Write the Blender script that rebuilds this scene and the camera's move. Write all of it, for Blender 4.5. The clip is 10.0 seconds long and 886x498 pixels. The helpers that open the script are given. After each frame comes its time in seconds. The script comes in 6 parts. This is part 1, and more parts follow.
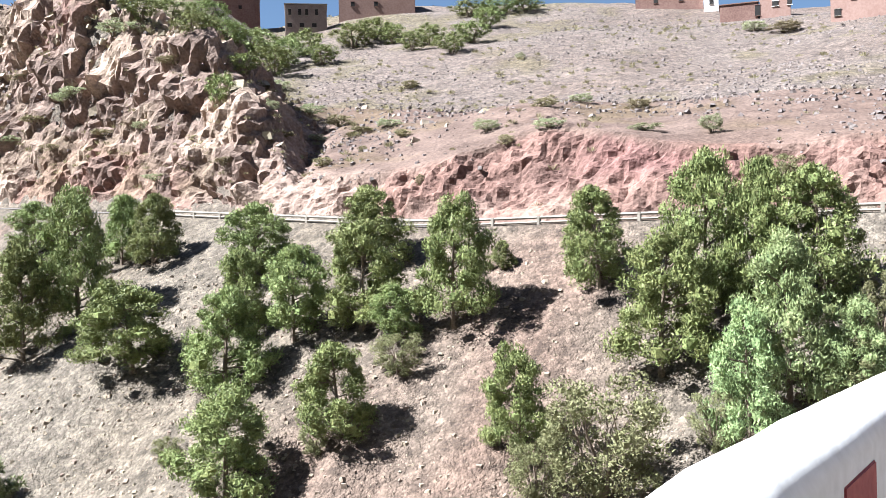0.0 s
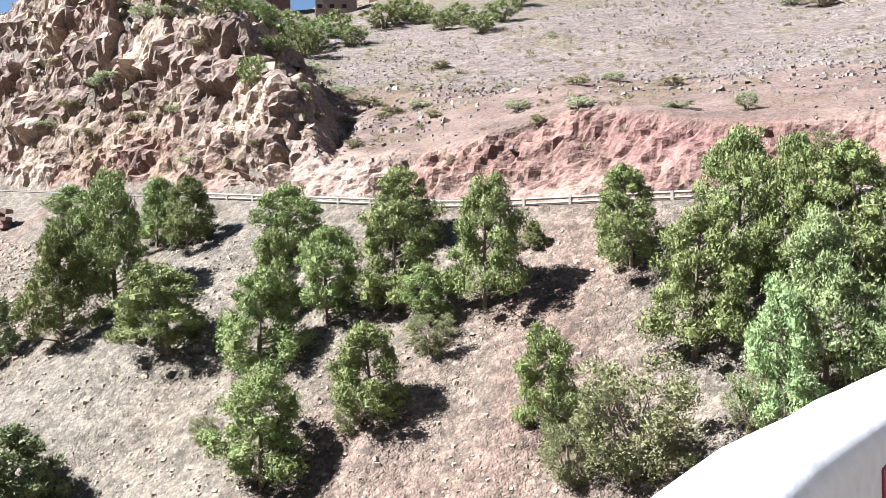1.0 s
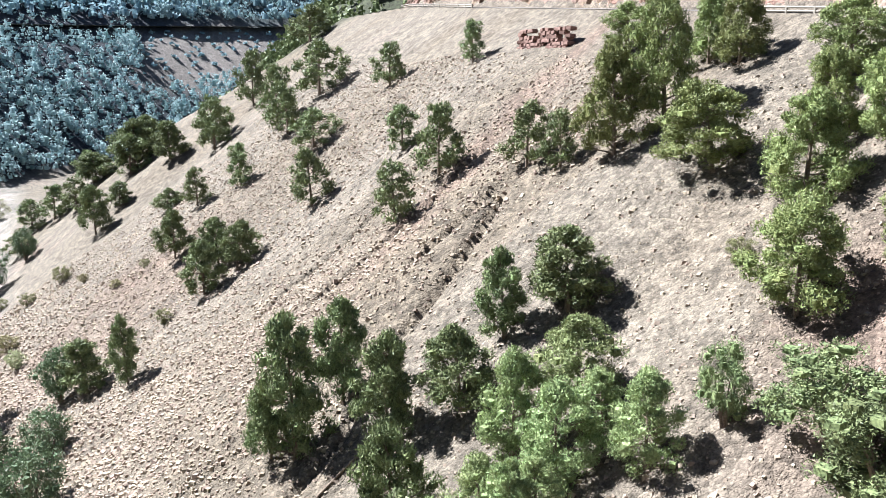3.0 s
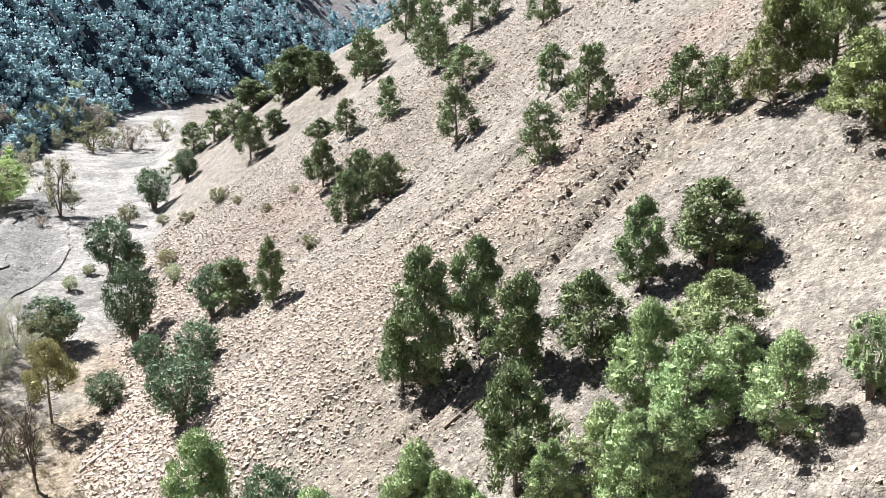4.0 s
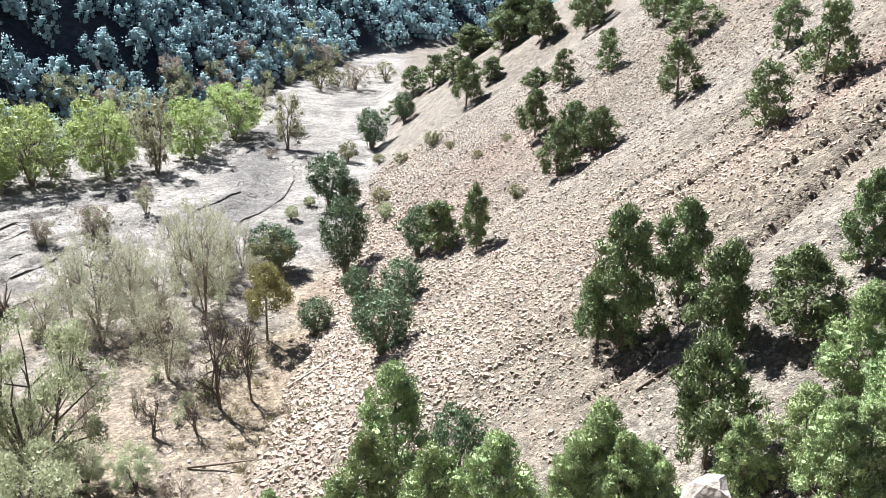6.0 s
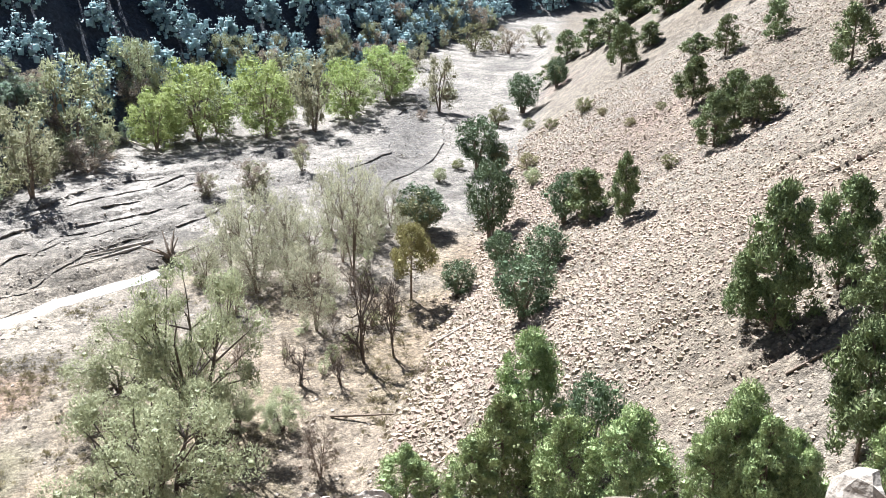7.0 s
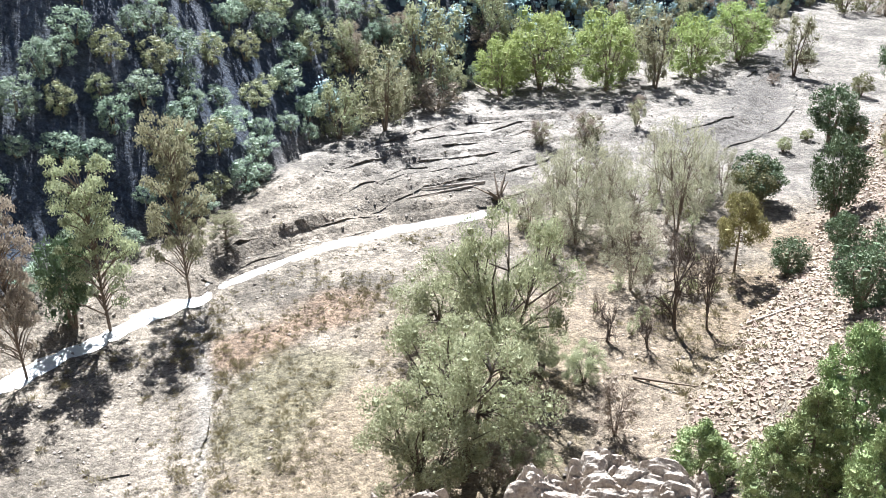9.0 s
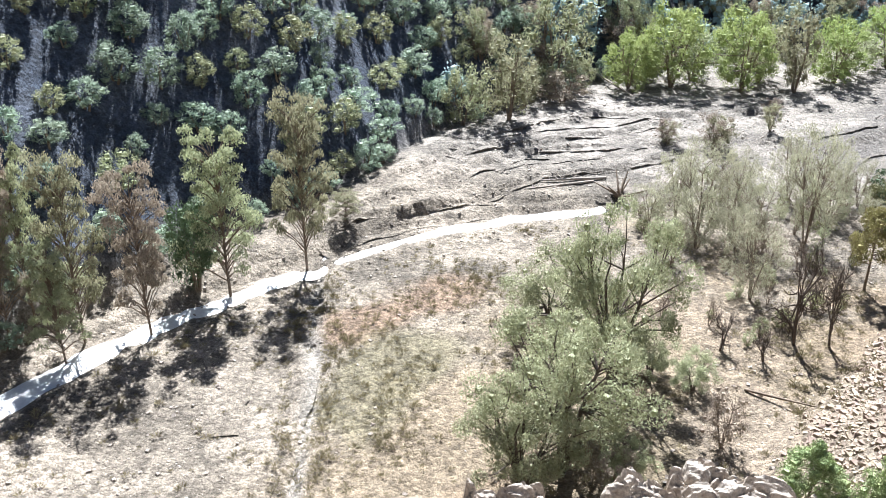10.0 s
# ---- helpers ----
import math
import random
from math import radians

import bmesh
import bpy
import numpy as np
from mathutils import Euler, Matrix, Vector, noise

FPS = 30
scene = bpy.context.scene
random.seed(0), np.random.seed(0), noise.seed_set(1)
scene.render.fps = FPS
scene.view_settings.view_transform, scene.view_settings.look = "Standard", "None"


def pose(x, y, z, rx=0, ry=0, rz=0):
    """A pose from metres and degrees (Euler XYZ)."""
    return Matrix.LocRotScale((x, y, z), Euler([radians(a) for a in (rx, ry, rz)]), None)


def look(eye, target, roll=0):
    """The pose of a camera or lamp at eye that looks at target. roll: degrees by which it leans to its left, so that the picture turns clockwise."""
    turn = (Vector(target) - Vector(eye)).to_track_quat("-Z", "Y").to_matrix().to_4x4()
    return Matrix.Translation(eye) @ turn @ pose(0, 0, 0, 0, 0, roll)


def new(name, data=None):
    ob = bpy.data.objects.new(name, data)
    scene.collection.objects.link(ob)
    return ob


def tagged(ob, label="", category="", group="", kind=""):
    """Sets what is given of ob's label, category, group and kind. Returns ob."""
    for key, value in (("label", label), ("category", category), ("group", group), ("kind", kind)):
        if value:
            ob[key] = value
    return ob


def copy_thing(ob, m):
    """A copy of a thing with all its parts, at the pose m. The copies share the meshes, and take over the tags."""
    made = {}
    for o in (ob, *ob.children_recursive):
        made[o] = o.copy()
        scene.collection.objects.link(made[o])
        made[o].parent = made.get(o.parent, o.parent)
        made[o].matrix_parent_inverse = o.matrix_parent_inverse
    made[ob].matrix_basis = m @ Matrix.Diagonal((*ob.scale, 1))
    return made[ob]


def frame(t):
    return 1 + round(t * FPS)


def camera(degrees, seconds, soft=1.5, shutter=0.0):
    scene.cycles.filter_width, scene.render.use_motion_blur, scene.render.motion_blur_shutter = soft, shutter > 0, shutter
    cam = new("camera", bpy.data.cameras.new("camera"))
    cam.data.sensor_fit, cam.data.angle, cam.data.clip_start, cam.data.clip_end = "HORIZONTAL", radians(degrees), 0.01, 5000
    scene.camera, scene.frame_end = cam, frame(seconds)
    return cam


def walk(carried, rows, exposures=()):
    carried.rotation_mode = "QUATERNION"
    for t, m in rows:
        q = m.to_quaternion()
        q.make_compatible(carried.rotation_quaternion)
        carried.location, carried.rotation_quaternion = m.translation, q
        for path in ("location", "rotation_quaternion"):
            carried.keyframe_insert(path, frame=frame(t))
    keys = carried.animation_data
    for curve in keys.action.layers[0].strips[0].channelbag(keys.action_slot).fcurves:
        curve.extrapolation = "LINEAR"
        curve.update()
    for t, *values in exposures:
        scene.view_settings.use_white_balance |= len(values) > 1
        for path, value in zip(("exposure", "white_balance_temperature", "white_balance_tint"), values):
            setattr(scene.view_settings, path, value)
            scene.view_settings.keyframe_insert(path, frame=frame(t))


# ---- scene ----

# Seconds, yaw to the left, pitch up and roll, in degrees. The camera turns on the spot at eye height.
cam = camera(53.02, 10.0, soft=0.8)
PATH = [
    (0.0, 0.00, -0.20, -1.38),
    (0.5, -0.21, -0.39, -1.25),
    (1.0, 2.06, -1.40, -1.74),
    (1.2, 5.72, -0.63, -1.98),
    (1.5, 11.58, -1.22, -1.76),
    (2.0, 23.67, -3.58, -1.98),
    (2.5, 32.00, -8.51, -2.69),
    (2.7, 33.93, -10.34, -2.38),
    (4.0, 45.80, -15.74, 0.02),
    (4.5, 51.97, -17.11, 0.23),
    (5.0, 54.10, -17.81, 1.02),
    (5.5, 56.33, -17.68, 0.63),
    (5.7, 57.58, -18.10, 0.69),
    (6.8, 66.71, -21.03, 0.62),
    (7.0, 69.39, -21.28, 0.21),
    (7.5, 75.30, -21.47, 0.10),
    (8.0, 81.96, -20.88, 0.32),
    (8.5, 87.38, -22.82, -1.12),
    (9.0, 91.59, -24.05, -1.02),
    (9.5, 97.16, -24.46, -0.74),
    (10.0, 99.67, -24.69, 0.09),
]


def turned(yaw, pitch, roll):
    ahead = pose(0, 0, 0, 90 + pitch, 0, yaw)
    return ahead @ pose(0, 0, 0, 0, 0, roll)


walk(cam, [(t, turned(*angles)) for t, *angles in PATH], [(0.0, 2.28, 5750, 8), (10.0, 2.28, 5750, 8)])

# ---- sky and sun ----
SUN_AZ, SUN_EL = 100.0, 48.0
sky = bpy.data.worlds.new("sky")
scene.world = sky
sky.use_nodes = True
tree = sky.node_tree
tex = tree.nodes.new("ShaderNodeTexSky")
tex.sky_type, tex.sun_disc = "NISHITA", False
tex.sun_elevation, tex.sun_rotation = radians(SUN_EL), radians(-SUN_AZ)
tex.air_density, tex.dust_density, tex.altitude = 1.0, 1.8, 1200
tree.nodes["Background"].inputs["Strength"].default_value = 0.027
tree.links.new(tex.outputs["Color"], tree.nodes["Background"].inputs["Color"])
sun = new("sun", bpy.data.lights.new("sun", "SUN"))
sun.data.energy, sun.data.angle, sun.data.color = 5.0, radians(0.53), (1.0, 0.965, 0.92)
toward = Vector((-math.sin(radians(SUN_AZ)) * math.cos(radians(SUN_EL)), math.cos(radians(SUN_AZ)) * math.cos(radians(SUN_EL)), math.sin(radians(SUN_EL))))
sun.matrix_world = look(toward * 300, (0, 0, 0))

# ---- the lie of the land: x, y in metres from the camera, z from the eye ----
FLOOR = -38.0


def hashed(i, j, seed):
    n = (i * 374761393 + j * 668265263 + seed * 974634777) & 0xFFFFFFFF
    n = ((n ^ (n >> 13)) * 1274126177) & 0xFFFFFFFF
    return ((n ^ (n >> 16)) & 0xFFFF) / 65535.0


def wave(x, y, size, seed=0):
    """Smooth value noise from -1 to 1 over cells of that size."""
    x, y = np.asarray(x, float) / size, np.asarray(y, float) / size
    i, j = np.floor(x).astype(np.int64), np.floor(y).astype(np.int64)
    u, v = x - i, y - j
    u, v = u * u * (3 - 2 * u), v * v * (3 - 2 * v)
    a, b = hashed(i, j, seed), hashed(i + 1, j, seed)
    c, d = hashed(i, j + 1, seed), hashed(i + 1, j + 1, seed)
    return 2 * ((a * (1 - u) + b * u) * (1 - v) + (c * (1 - u) + d * u) * v) - 1


def rough(x, y, size, octaves=4, seed=0):
    total, amp = 0.0, 1.0
    for k in range(octaves):
        total = total + amp * wave(x, y, size / 2**k, seed + 17 * k)
        amp *= 0.5
    return total


def ease(x, a, b):
    t = np.clip((np.asarray(x, float) - a) / (b - a), 0, 1)
    return t * t * (3 - 2 * t)


def along(x, y):
    """Metres along the foot of the scree slope, and metres uphill from that foot."""
    return -0.866 * x + 0.5 * y, 0.5 * x + 0.866 * y + 13


def place_on(p, s):
    """The x, y of a place given along the foot and uphill."""
    return -0.866 * p + 0.5 * (s - 13), 0.5 * p + 0.866 * (s - 13)


def road_z(p):
    return 1.1 + 0.067 * (np.clip(p, 28, 150) - 28)


def road_s(p):
    return (road_z(p) - FLOOR) / 0.65


def cliff_h(p):
    """Height of the rock face above the road."""
    low = 4.2 + 1.8 * np.exp(-(((p - 20) / 9.0) ** 2)) + 0.7 * wave(p, 0 * p, 14, 5)
    tall = np.interp(p, [43, 46, 48, 50, 52.5, 55, 58, 70, 88, 97, 106, 118, 128, 137, 150, 169, 172], [0, 2.5, 4, 7, 10, 13.5, 16.5, 20.5, 24, 26, 25.5, 24, 20, 16.5, 15.5, 15, 0])
    return np.maximum(low * ease(p, -70, -30) * (1 - ease(p, 44, 52)), tall * (1 + 0.08 * wave(p, 0 * p, 7, 3)))


BANK = ((0, -72), (-44, -48), (-77, -37), (-94, -26), (-120, -18), (-152, -1), (-180, 30), (-198, 54), (-240, 92), (-290, 135), (-318, 200), (-310, 300), (-285, 420), (-240, 700))


STREAM = ((-14, -58), (-30, -51), (-46, -43.5), (-62, -36.5), (-72, -30), (-85, -19.5), (-93, -8), (-99, 4), (-108, 20), (-126, 36))


SIDE_CHANNEL = ((-76, -25.5), (-66.7, -23), (-59.4, -20.8), (-54.7, -19.7), (-49.8, -18.5), (-42, -17))


def off_line(x, y, line):
    """Metres from a line of points."""
    best = np.full(np.shape(x), 1e9)
    for (ax, ay), (bx, by) in zip(line[:-1], line[1:]):
        ux, uy = bx - ax, by - ay
        t = np.clip(((x - ax) * ux + (y - ay) * uy) / (ux * ux + uy * uy), 0, 1)
        best = np.minimum(best, np.hypot(x - ax - t * ux, y - ay - t * uy))
    return best


def beyond_bank(x, y):
    """Metres beyond the river's far bank; negative on the river's side."""
    best = np.full(np.shape(x), 1e9)
    side = np.full(np.shape(x), 1.0)
    for (ax, ay), (bx, by) in zip(BANK[:-1], BANK[1:]):
        ux, uy = bx - ax, by - ay
        t = np.clip(((x - ax) * ux + (y - ay) * uy) / (ux * ux + uy * uy), 0, 1)
        d = np.hypot(x - ax - t * ux, y - ay - t * uy)
        cross = (x - ax) * uy - (y - ay) * ux
        near = d < best - 1e-9
        best = np.where(near, d, best)
        side = np.where(near, np.where(cross < 0, 1.0, -1.0), side)
    return best * side


GULLIES = ((50.0, 0.56, 31.0, 46.5, 0.55), (57.6, 0.10, 35.0, 46.0, 0.40), (63.0, 0.30, 30.0, 50.0, 0.35), (44.0, 0.40, 20.0, 33.0, 0.35), (72.0, 0.15, 26.0, 48.0, 0.30))


def up_sun(x, y):
    """Metres from the far bank, measured along the way to the sun, up to 600."""
    dx, dy = 0.985, 0.174
    best = np.full(np.shape(x), 600.0)
    for (ax, ay), (bx, by) in zip(BANK[:-1], BANK[1:]):
        ux, uy = bx - ax, by - ay
        det = dx * -uy + dy * ux
        t = ((ax - x) * -uy + (ay - y) * ux) / det
        w = (dx * (ay - y) - dy * (ax - x)) / det
        best = np.where((w >= 0) & (w <= 1) & (t > 0), np.minimum(best, t), best)
    return best


SCARPS = (((-80, -28), (-85.8, -23.6), (-90.1, -18.2), (-94.7, -13.1), (-96, -10)),
          ((-95, -13), (-97.2, -10.7), (-105, -5.3), (-110.1, 3.8), (-117.4, 12.1), (-121, 20)),
          ((-96, -18), (-98.7, -15.7), (-111.9, -10.2), (-116.3, -3), (-119.4, 6.1)),
          ((-105, -17), (-110.6, -13.5), (-116.4, -6.6), (-125.1, 6), (-130.9, 13.6)),
          ((-112, -15), (-117.4, -12.4), (-131, 0.5), (-133.7, 10.6), (-137, 20)),
          ((-120, 30), (-132.9, 43.6), (-154.8, 52), (-180, 66)),
          ((-50, -19), (-59.8, -21.4), (-66.6, -22.8)))


def scarp(x, y, line, tall):
    """A small cut bank along a line: the ground beyond it stands higher and falls back slowly."""
    best, side = np.full(np.shape(x), 1e9), np.full(np.shape(x), 1.0)
    for (ax, ay), (bx, by) in zip(line[:-1], line[1:]):
        ux, uy = bx - ax, by - ay
        t = np.clip(((x - ax) * ux + (y - ay) * uy) / (ux * ux + uy * uy), 0, 1)
        d = np.hypot(x - ax - t * ux, y - ay - t * uy)
        cross = ux * (y - ay) - uy * (x - ax)
        near = d < best - 1e-9
        side = np.where(near, np.sign(cross), side)
        best = np.where(near, d, best)
    off = best * side + 0.35 * wave(x, y, 3, 57) + 0.2 * wave(x, y, 1.1, 58)
    ends = ease(np.hypot(x - line[0][0], y - line[0][1]), 0, 5) * ease(np.hypot(x - line[-1][0], y - line[-1][1]), 0, 5)
    return tall * ends * ease(off, 0.0, 0.3) * (1 - ease(off, 0.5, 22.0))


def scree_z(p, s):
    """The slope below the road, the nose of its spur and the hill above the road."""
    zr, sr = road_z(p), road_s(p)
    up = s - sr
    calm = 1 - ease(up, -15, -1)
    s = s + calm * (2.2 * wave(p, s, 30, 1) + 0.5 * wave(p, s * 0.25, 6, 2))
    z = FLOOR + 0.65 * np.maximum(s, -40)
    z = z + calm * (0.5 * rough(p, s * 0.4, 12, 3, 4) + 0.22 * rough(p, s * 0.2, 2.6, 2, 14)) * ease(s, 2, 14)
    for p0, lean, s0, s1, wide in GULLIES:
        line = p - p0 - lean * (s - s0) - 0.8 * wave(s, 0 * s, 5, 15)
        z = z - 0.95 * np.exp(-((line / wide) ** 2)) * ease(s, s0, s0 + 3) * (1 - ease(s, s1 - 4, s1))
    hill_k = np.clip(0.325 + 0.0014 * (p - 40), 0.30, 0.42)
    back = np.maximum(up - 7, 0)
    tall = cliff_h(p - 0.62 * back * (1 - ease(p, 70, 95)))
    craggy = ease(tall, 6, 12) * ease(back, 0.5, 5) * (1 - ease(back, 14, 34))
    behind = ease(p, 172, 182)
    tall = tall * (1 - ease(back, 8, 36)) + 4 * ease(back, 8, 36)
    face = 0.95 + 1.5 * ease(tall, 6, 12) * (0.55 + 0.45 * ease(p, 56, 74)) + 0.35 * wave(p, 0 * p, 13, 6)
    hill = zr + np.minimum(tall, face * back) * 0.94 + hill_k * np.maximum(back - 3, 0) * (1 - 0.9 * behind)
    hill = hill + 19 * ease(back, 22, 55) * ease(p, 60, 85) * (1 - ease(p, 125, 150)) * ease((0.866 * p - 0.5 * (s - 13)) / np.maximum(0.5 * p + 0.866 * (s - 13), 1.0), 0.172, 0.31)
    crest = 44.6 + 0.10 * np.clip(p - 40, -20, 60) + 0.02 * s
    hill = np.where(hill > crest, crest + 0.06 * (hill - crest), hill)
    hill = hill + craggy * 1.5 * rough(p, s, 9, 2, 10)
    hill = hill + 0.9 * rough(p, s, 22, 4, 9) * ease(back, 3, 25)
    z = np.where(up > 0, np.where(up < 7, zr, hill), z)
    edge = np.interp(s, [-10, 5, 20, 35, 60, 75, 110, 200], [262, 250, 232, 205, 196, 187, 174, 120])
    return z - 0.95 * np.maximum(p - edge + 5 * wave(p, s, 16, 8), 0)


def floor_z(x, y, d):
    z = FLOOR + 0.25 * rough(x, y, 30, 4, 21)
    # Low cut banks that run with the stream and rise towards the far side
    for k, line in enumerate(SCARPS):
        z = z + scarp(x, y, line, -0.5 if k == 6 else 0.62)
    z = z + 1.2 * ease(d, -18, 0)
    # Faint terraces left by older floods
    step = (d + 2.5 * wave(x, y, 26, 63) + 0.5 * wave(x, y, 5, 64)) / 3.1
    z = z + 0.20 * (np.floor(step) + ease(step - np.floor(step), 0.0, 0.12) - step) * ease(-d, 2, 5) * (1 - ease(-d, 32, 44)) * ease(-x, 60, 85) * (1 - ease(-x, 170, 220))
    z = z - 0.65 * (1 - ease(off_line(x, y, STREAM) + 0.5 * wave(x, y, 5, 55), 1.3, 2.7)) * ease(-x, 10, 30) * (1 - ease(-x, 100, 112))
    z = z - 0.30 * np.exp(-((off_line(x, y, SIDE_CHANNEL) + 0.5 * wave(x, y, 4, 59)) / 0.7) ** 2)
    z = z + 0.10 * rough(x, y, 3.0, 2, 56)
    return z - 0.6


def far_z(x, y, d):
    """The wooded hillside across the river and the hills behind the bend."""
    run = up_sun(x, y)
    bend = ease(y, 50, 150)
    run = np.minimum(run, 1.35 * d + 2) * (1 - bend) + 1.15 * d * bend
    ribs = 1.4 * np.abs(wave(x + 0.5 * y, y * 0.3, 30, 60)) * ease(d, 4, 40)
    steep = np.interp(run, [0, 1.5, 70, 160, 330, 600], [0, 1.6, 57, 126, 260, 335]) * (1 - 0.33 * ease(y, 90, 260))
    slope = np.interp(run, [0, 1.5, 70, 160, 330, 600], [0, 1.5, 57, 132, 275, 385]) * (1 - bend) + steep * bend
    z = FLOOR - 0.8 + slope + ribs + 0.6 * rough(x, y, 14, 3, 62) * ease(d, 2, 15)
    # A bare pink ridge on the horizon
    return np.maximum(z, 172 + 6 * rough(x, y, 120, 3, 68) - 0.5 * np.maximum(np.abs(0.55 * (x + 540) - 0.83 * (y - 820)) - 20, 0) - 0.22 * np.maximum(np.abs(0.83 * (x + 540) + 0.55 * (y - 820)) - 130, 0))


def near_z(x, y):
    """The rocky shoulder on which the camera stands, with the hill behind it."""
    q = 0.766 * x - 0.643 * y
    away = np.hypot(x - 4.6, y + 3.86)
    rim = 6.45 + 0.2 * wave(x, y, 1.3, 70)
    z = -1.66 - 2.0 * np.maximum(away - rim, 0)
    ledge = -2.57 - 2.4 * np.maximum(np.hypot(x + 1.4, y - np.clip(y, -0.3, 1.3)) - 1.62 - 0.2 * ease(y, -0.3, 0.5), 0) + 0.05 * rough(x, y, 0.5, 4, 71)
    ledge = ledge - 0.22 * np.exp(-((x + 3.0) ** 2 + (y - 1.55) ** 2) / 0.4)
    z = np.maximum(z, ledge)
    # The road's own edge, along which the white parapet runs
    off, run = (x - 0.65) * 0.81 - (y - 2.4) * 0.59, (x - 0.65) * 0.59 + (y - 2.4) * 0.81
    z = np.maximum(z, -1.66 - 1.6 * np.maximum(-0.1 - off, 0) - 1.6 * np.maximum(-3 - run, 0) - 0.9 * np.maximum(run - 14, 0))
    return z + 0.55 * np.maximum(q - 9, 0) - 0.25 * np.maximum(q - 120, 0)


def ground(x, y):
    x, y = np.asarray(x, float), np.asarray(y, float)
    p, s = along(x, y)
    d = beyond_bank(x, y)
    z = np.maximum(floor_z(x, y, d), scree_z(p, s))
    # A wooded knoll behind the cliff
    z = np.maximum(z, np.minimum(43, 76 - 0.95 * np.hypot(x + 155, y - 257)) + 1.2 * rough(x, y, 24, 3, 69))
    z = np.maximum(z, np.where(d > 0, far_z(x, y, d), -99.0))
    return np.maximum(z, near_z(x, y))

# ---- materials ----
def material(name, colours, size, roughness=0.85, bump=0.0, fine=8.0, vary=0.0, attribute="", metal=0.0, stones=0.0, leaf=0.0, coarse=0.0):
    """A procedural surface: two colours mixed by noise of that size in metres, finer grain, relief, and a shift per object or piece.
    attribute: a colour layer of the soil by which the rest is tinted. stones: pebbles of that size; coarse: larger lumps among them. leaf: how much light passes through."""
    m = bpy.data.materials.new(name)
    m.use_nodes = True
    n, link = m.node_tree.nodes, m.node_tree.links.new
    bsdf = n["Principled BSDF"]
    bsdf.inputs["Roughness"].default_value, bsdf.inputs["Metallic"].default_value = roughness, metal
    bsdf.inputs["Specular IOR Level"].default_value = 0.12 if leaf else 0.25
    where = n.new("ShaderNodeNewGeometry")
    big, small = n.new("ShaderNodeTexNoise"), n.new("ShaderNodeTexNoise")
    for node, scale in ((big, 1 / size), (small, fine / size)):
        node.inputs["Scale"].default_value, node.inputs["Detail"].default_value = scale, 5
        link(where.outputs["Position"], node.inputs["Vector"])
    both = n.new("ShaderNodeMath")
    both.operation = "MULTIPLY_ADD"
    both.inputs[1].default_value = 0.55
    link(small.outputs["Fac"], both.inputs[0])
    half = n.new("ShaderNodeMath")
    half.operation = "MULTIPLY"
    half.inputs[1].default_value = 0.45
    link(big.outputs["Fac"], half.inputs[0])
    link(half.outputs[0], both.inputs[2])
    ramp = n.new("ShaderNodeValToRGB")
    ramp.color_ramp.elements[0].position, ramp.color_ramp.elements[1].position = 0.36, 0.64
    ramp.color_ramp.elements[0].color, ramp.color_ramp.elements[1].color = (*colours[0], 1), (*colours[1], 1)
    link(both.outputs[0], ramp.inputs["Fac"])
    colour, height = ramp.outputs["Color"], both.outputs[0]
    if attribute:
        layer = n.new("ShaderNodeVertexColor")
        layer.layer_name = attribute
        tint = n.new("ShaderNodeMix")
        tint.data_type, tint.blend_type = "RGBA", "MULTIPLY"
        tint.inputs["Factor"].default_value = 1.0
        link(layer.outputs["Color"], tint.inputs["A"])
        link(colour, tint.inputs["B"])
        colour = tint.outputs["Result"]
    if stones:
        cells = n.new("ShaderNodeTexVoronoi")
        cells.inputs["Scale"].default_value = 1 / stones
        bend, add = n.new("ShaderNodeTexNoise"), n.new("ShaderNodeVectorMath")
        bend.inputs["Scale"].default_value, bend.inputs["Detail"].default_value = 0.9 / stones, 3
        add.operation = "MULTIPLY_ADD"
        add.inputs[1].default_value = (1.6 * stones, 1.6 * stones, 1.6 * stones)
        link(where.outputs["Position"], bend.inputs["Vector"])
        link(bend.outputs["Color"], add.inputs[0])
        link(where.outputs["Position"], add.inputs[2])
        link(add.outputs["Vector"], cells.inputs["Vector"])
        shade = n.new("ShaderNodeMapRange")
        shade.inputs["To Min"].default_value, shade.inputs["To Max"].default_value = 0.72, 1.25
        split = n.new("ShaderNodeSeparateColor")
        link(cells.outputs["Color"], split.inputs["Color"])
        link(split.outputs["Red"], shade.inputs["Value"])
        pebble = n.new("ShaderNodeMix")
        pebble.data_type, pebble.blend_type = "RGBA", "MULTIPLY"
        pebble.inputs["Factor"].default_value = 0.8
        link(colour, pebble.inputs["A"])
        link(shade.outputs["Result"], pebble.inputs["B"])
        colour = pebble.outputs["Result"]
        hump = n.new("ShaderNodeMath")
        hump.operation = "SUBTRACT"
        link(both.outputs[0], hump.inputs[0])
        link(cells.outputs["Distance"], hump.inputs[1])
        height = hump.outputs[0]
    if coarse:
        lumps, flecks = n.new("ShaderNodeTexVoronoi"), n.new("ShaderNodeTexNoise")
        lumps.inputs["Scale"].default_value = 1 / coarse
        flecks.inputs["Scale"].default_value, flecks.inputs["Detail"].default_value = 0.55 / coarse, 6
        flecks.inputs["Roughness"].default_value = 0.7
        link(add.outputs["Vector"], lumps.inputs["Vector"])
        link(where.outputs["Position"], flecks.inputs["Vector"])
        part_of = n.new("ShaderNodeSeparateColor")
        link(lumps.outputs["Color"], part_of.inputs["Color"])
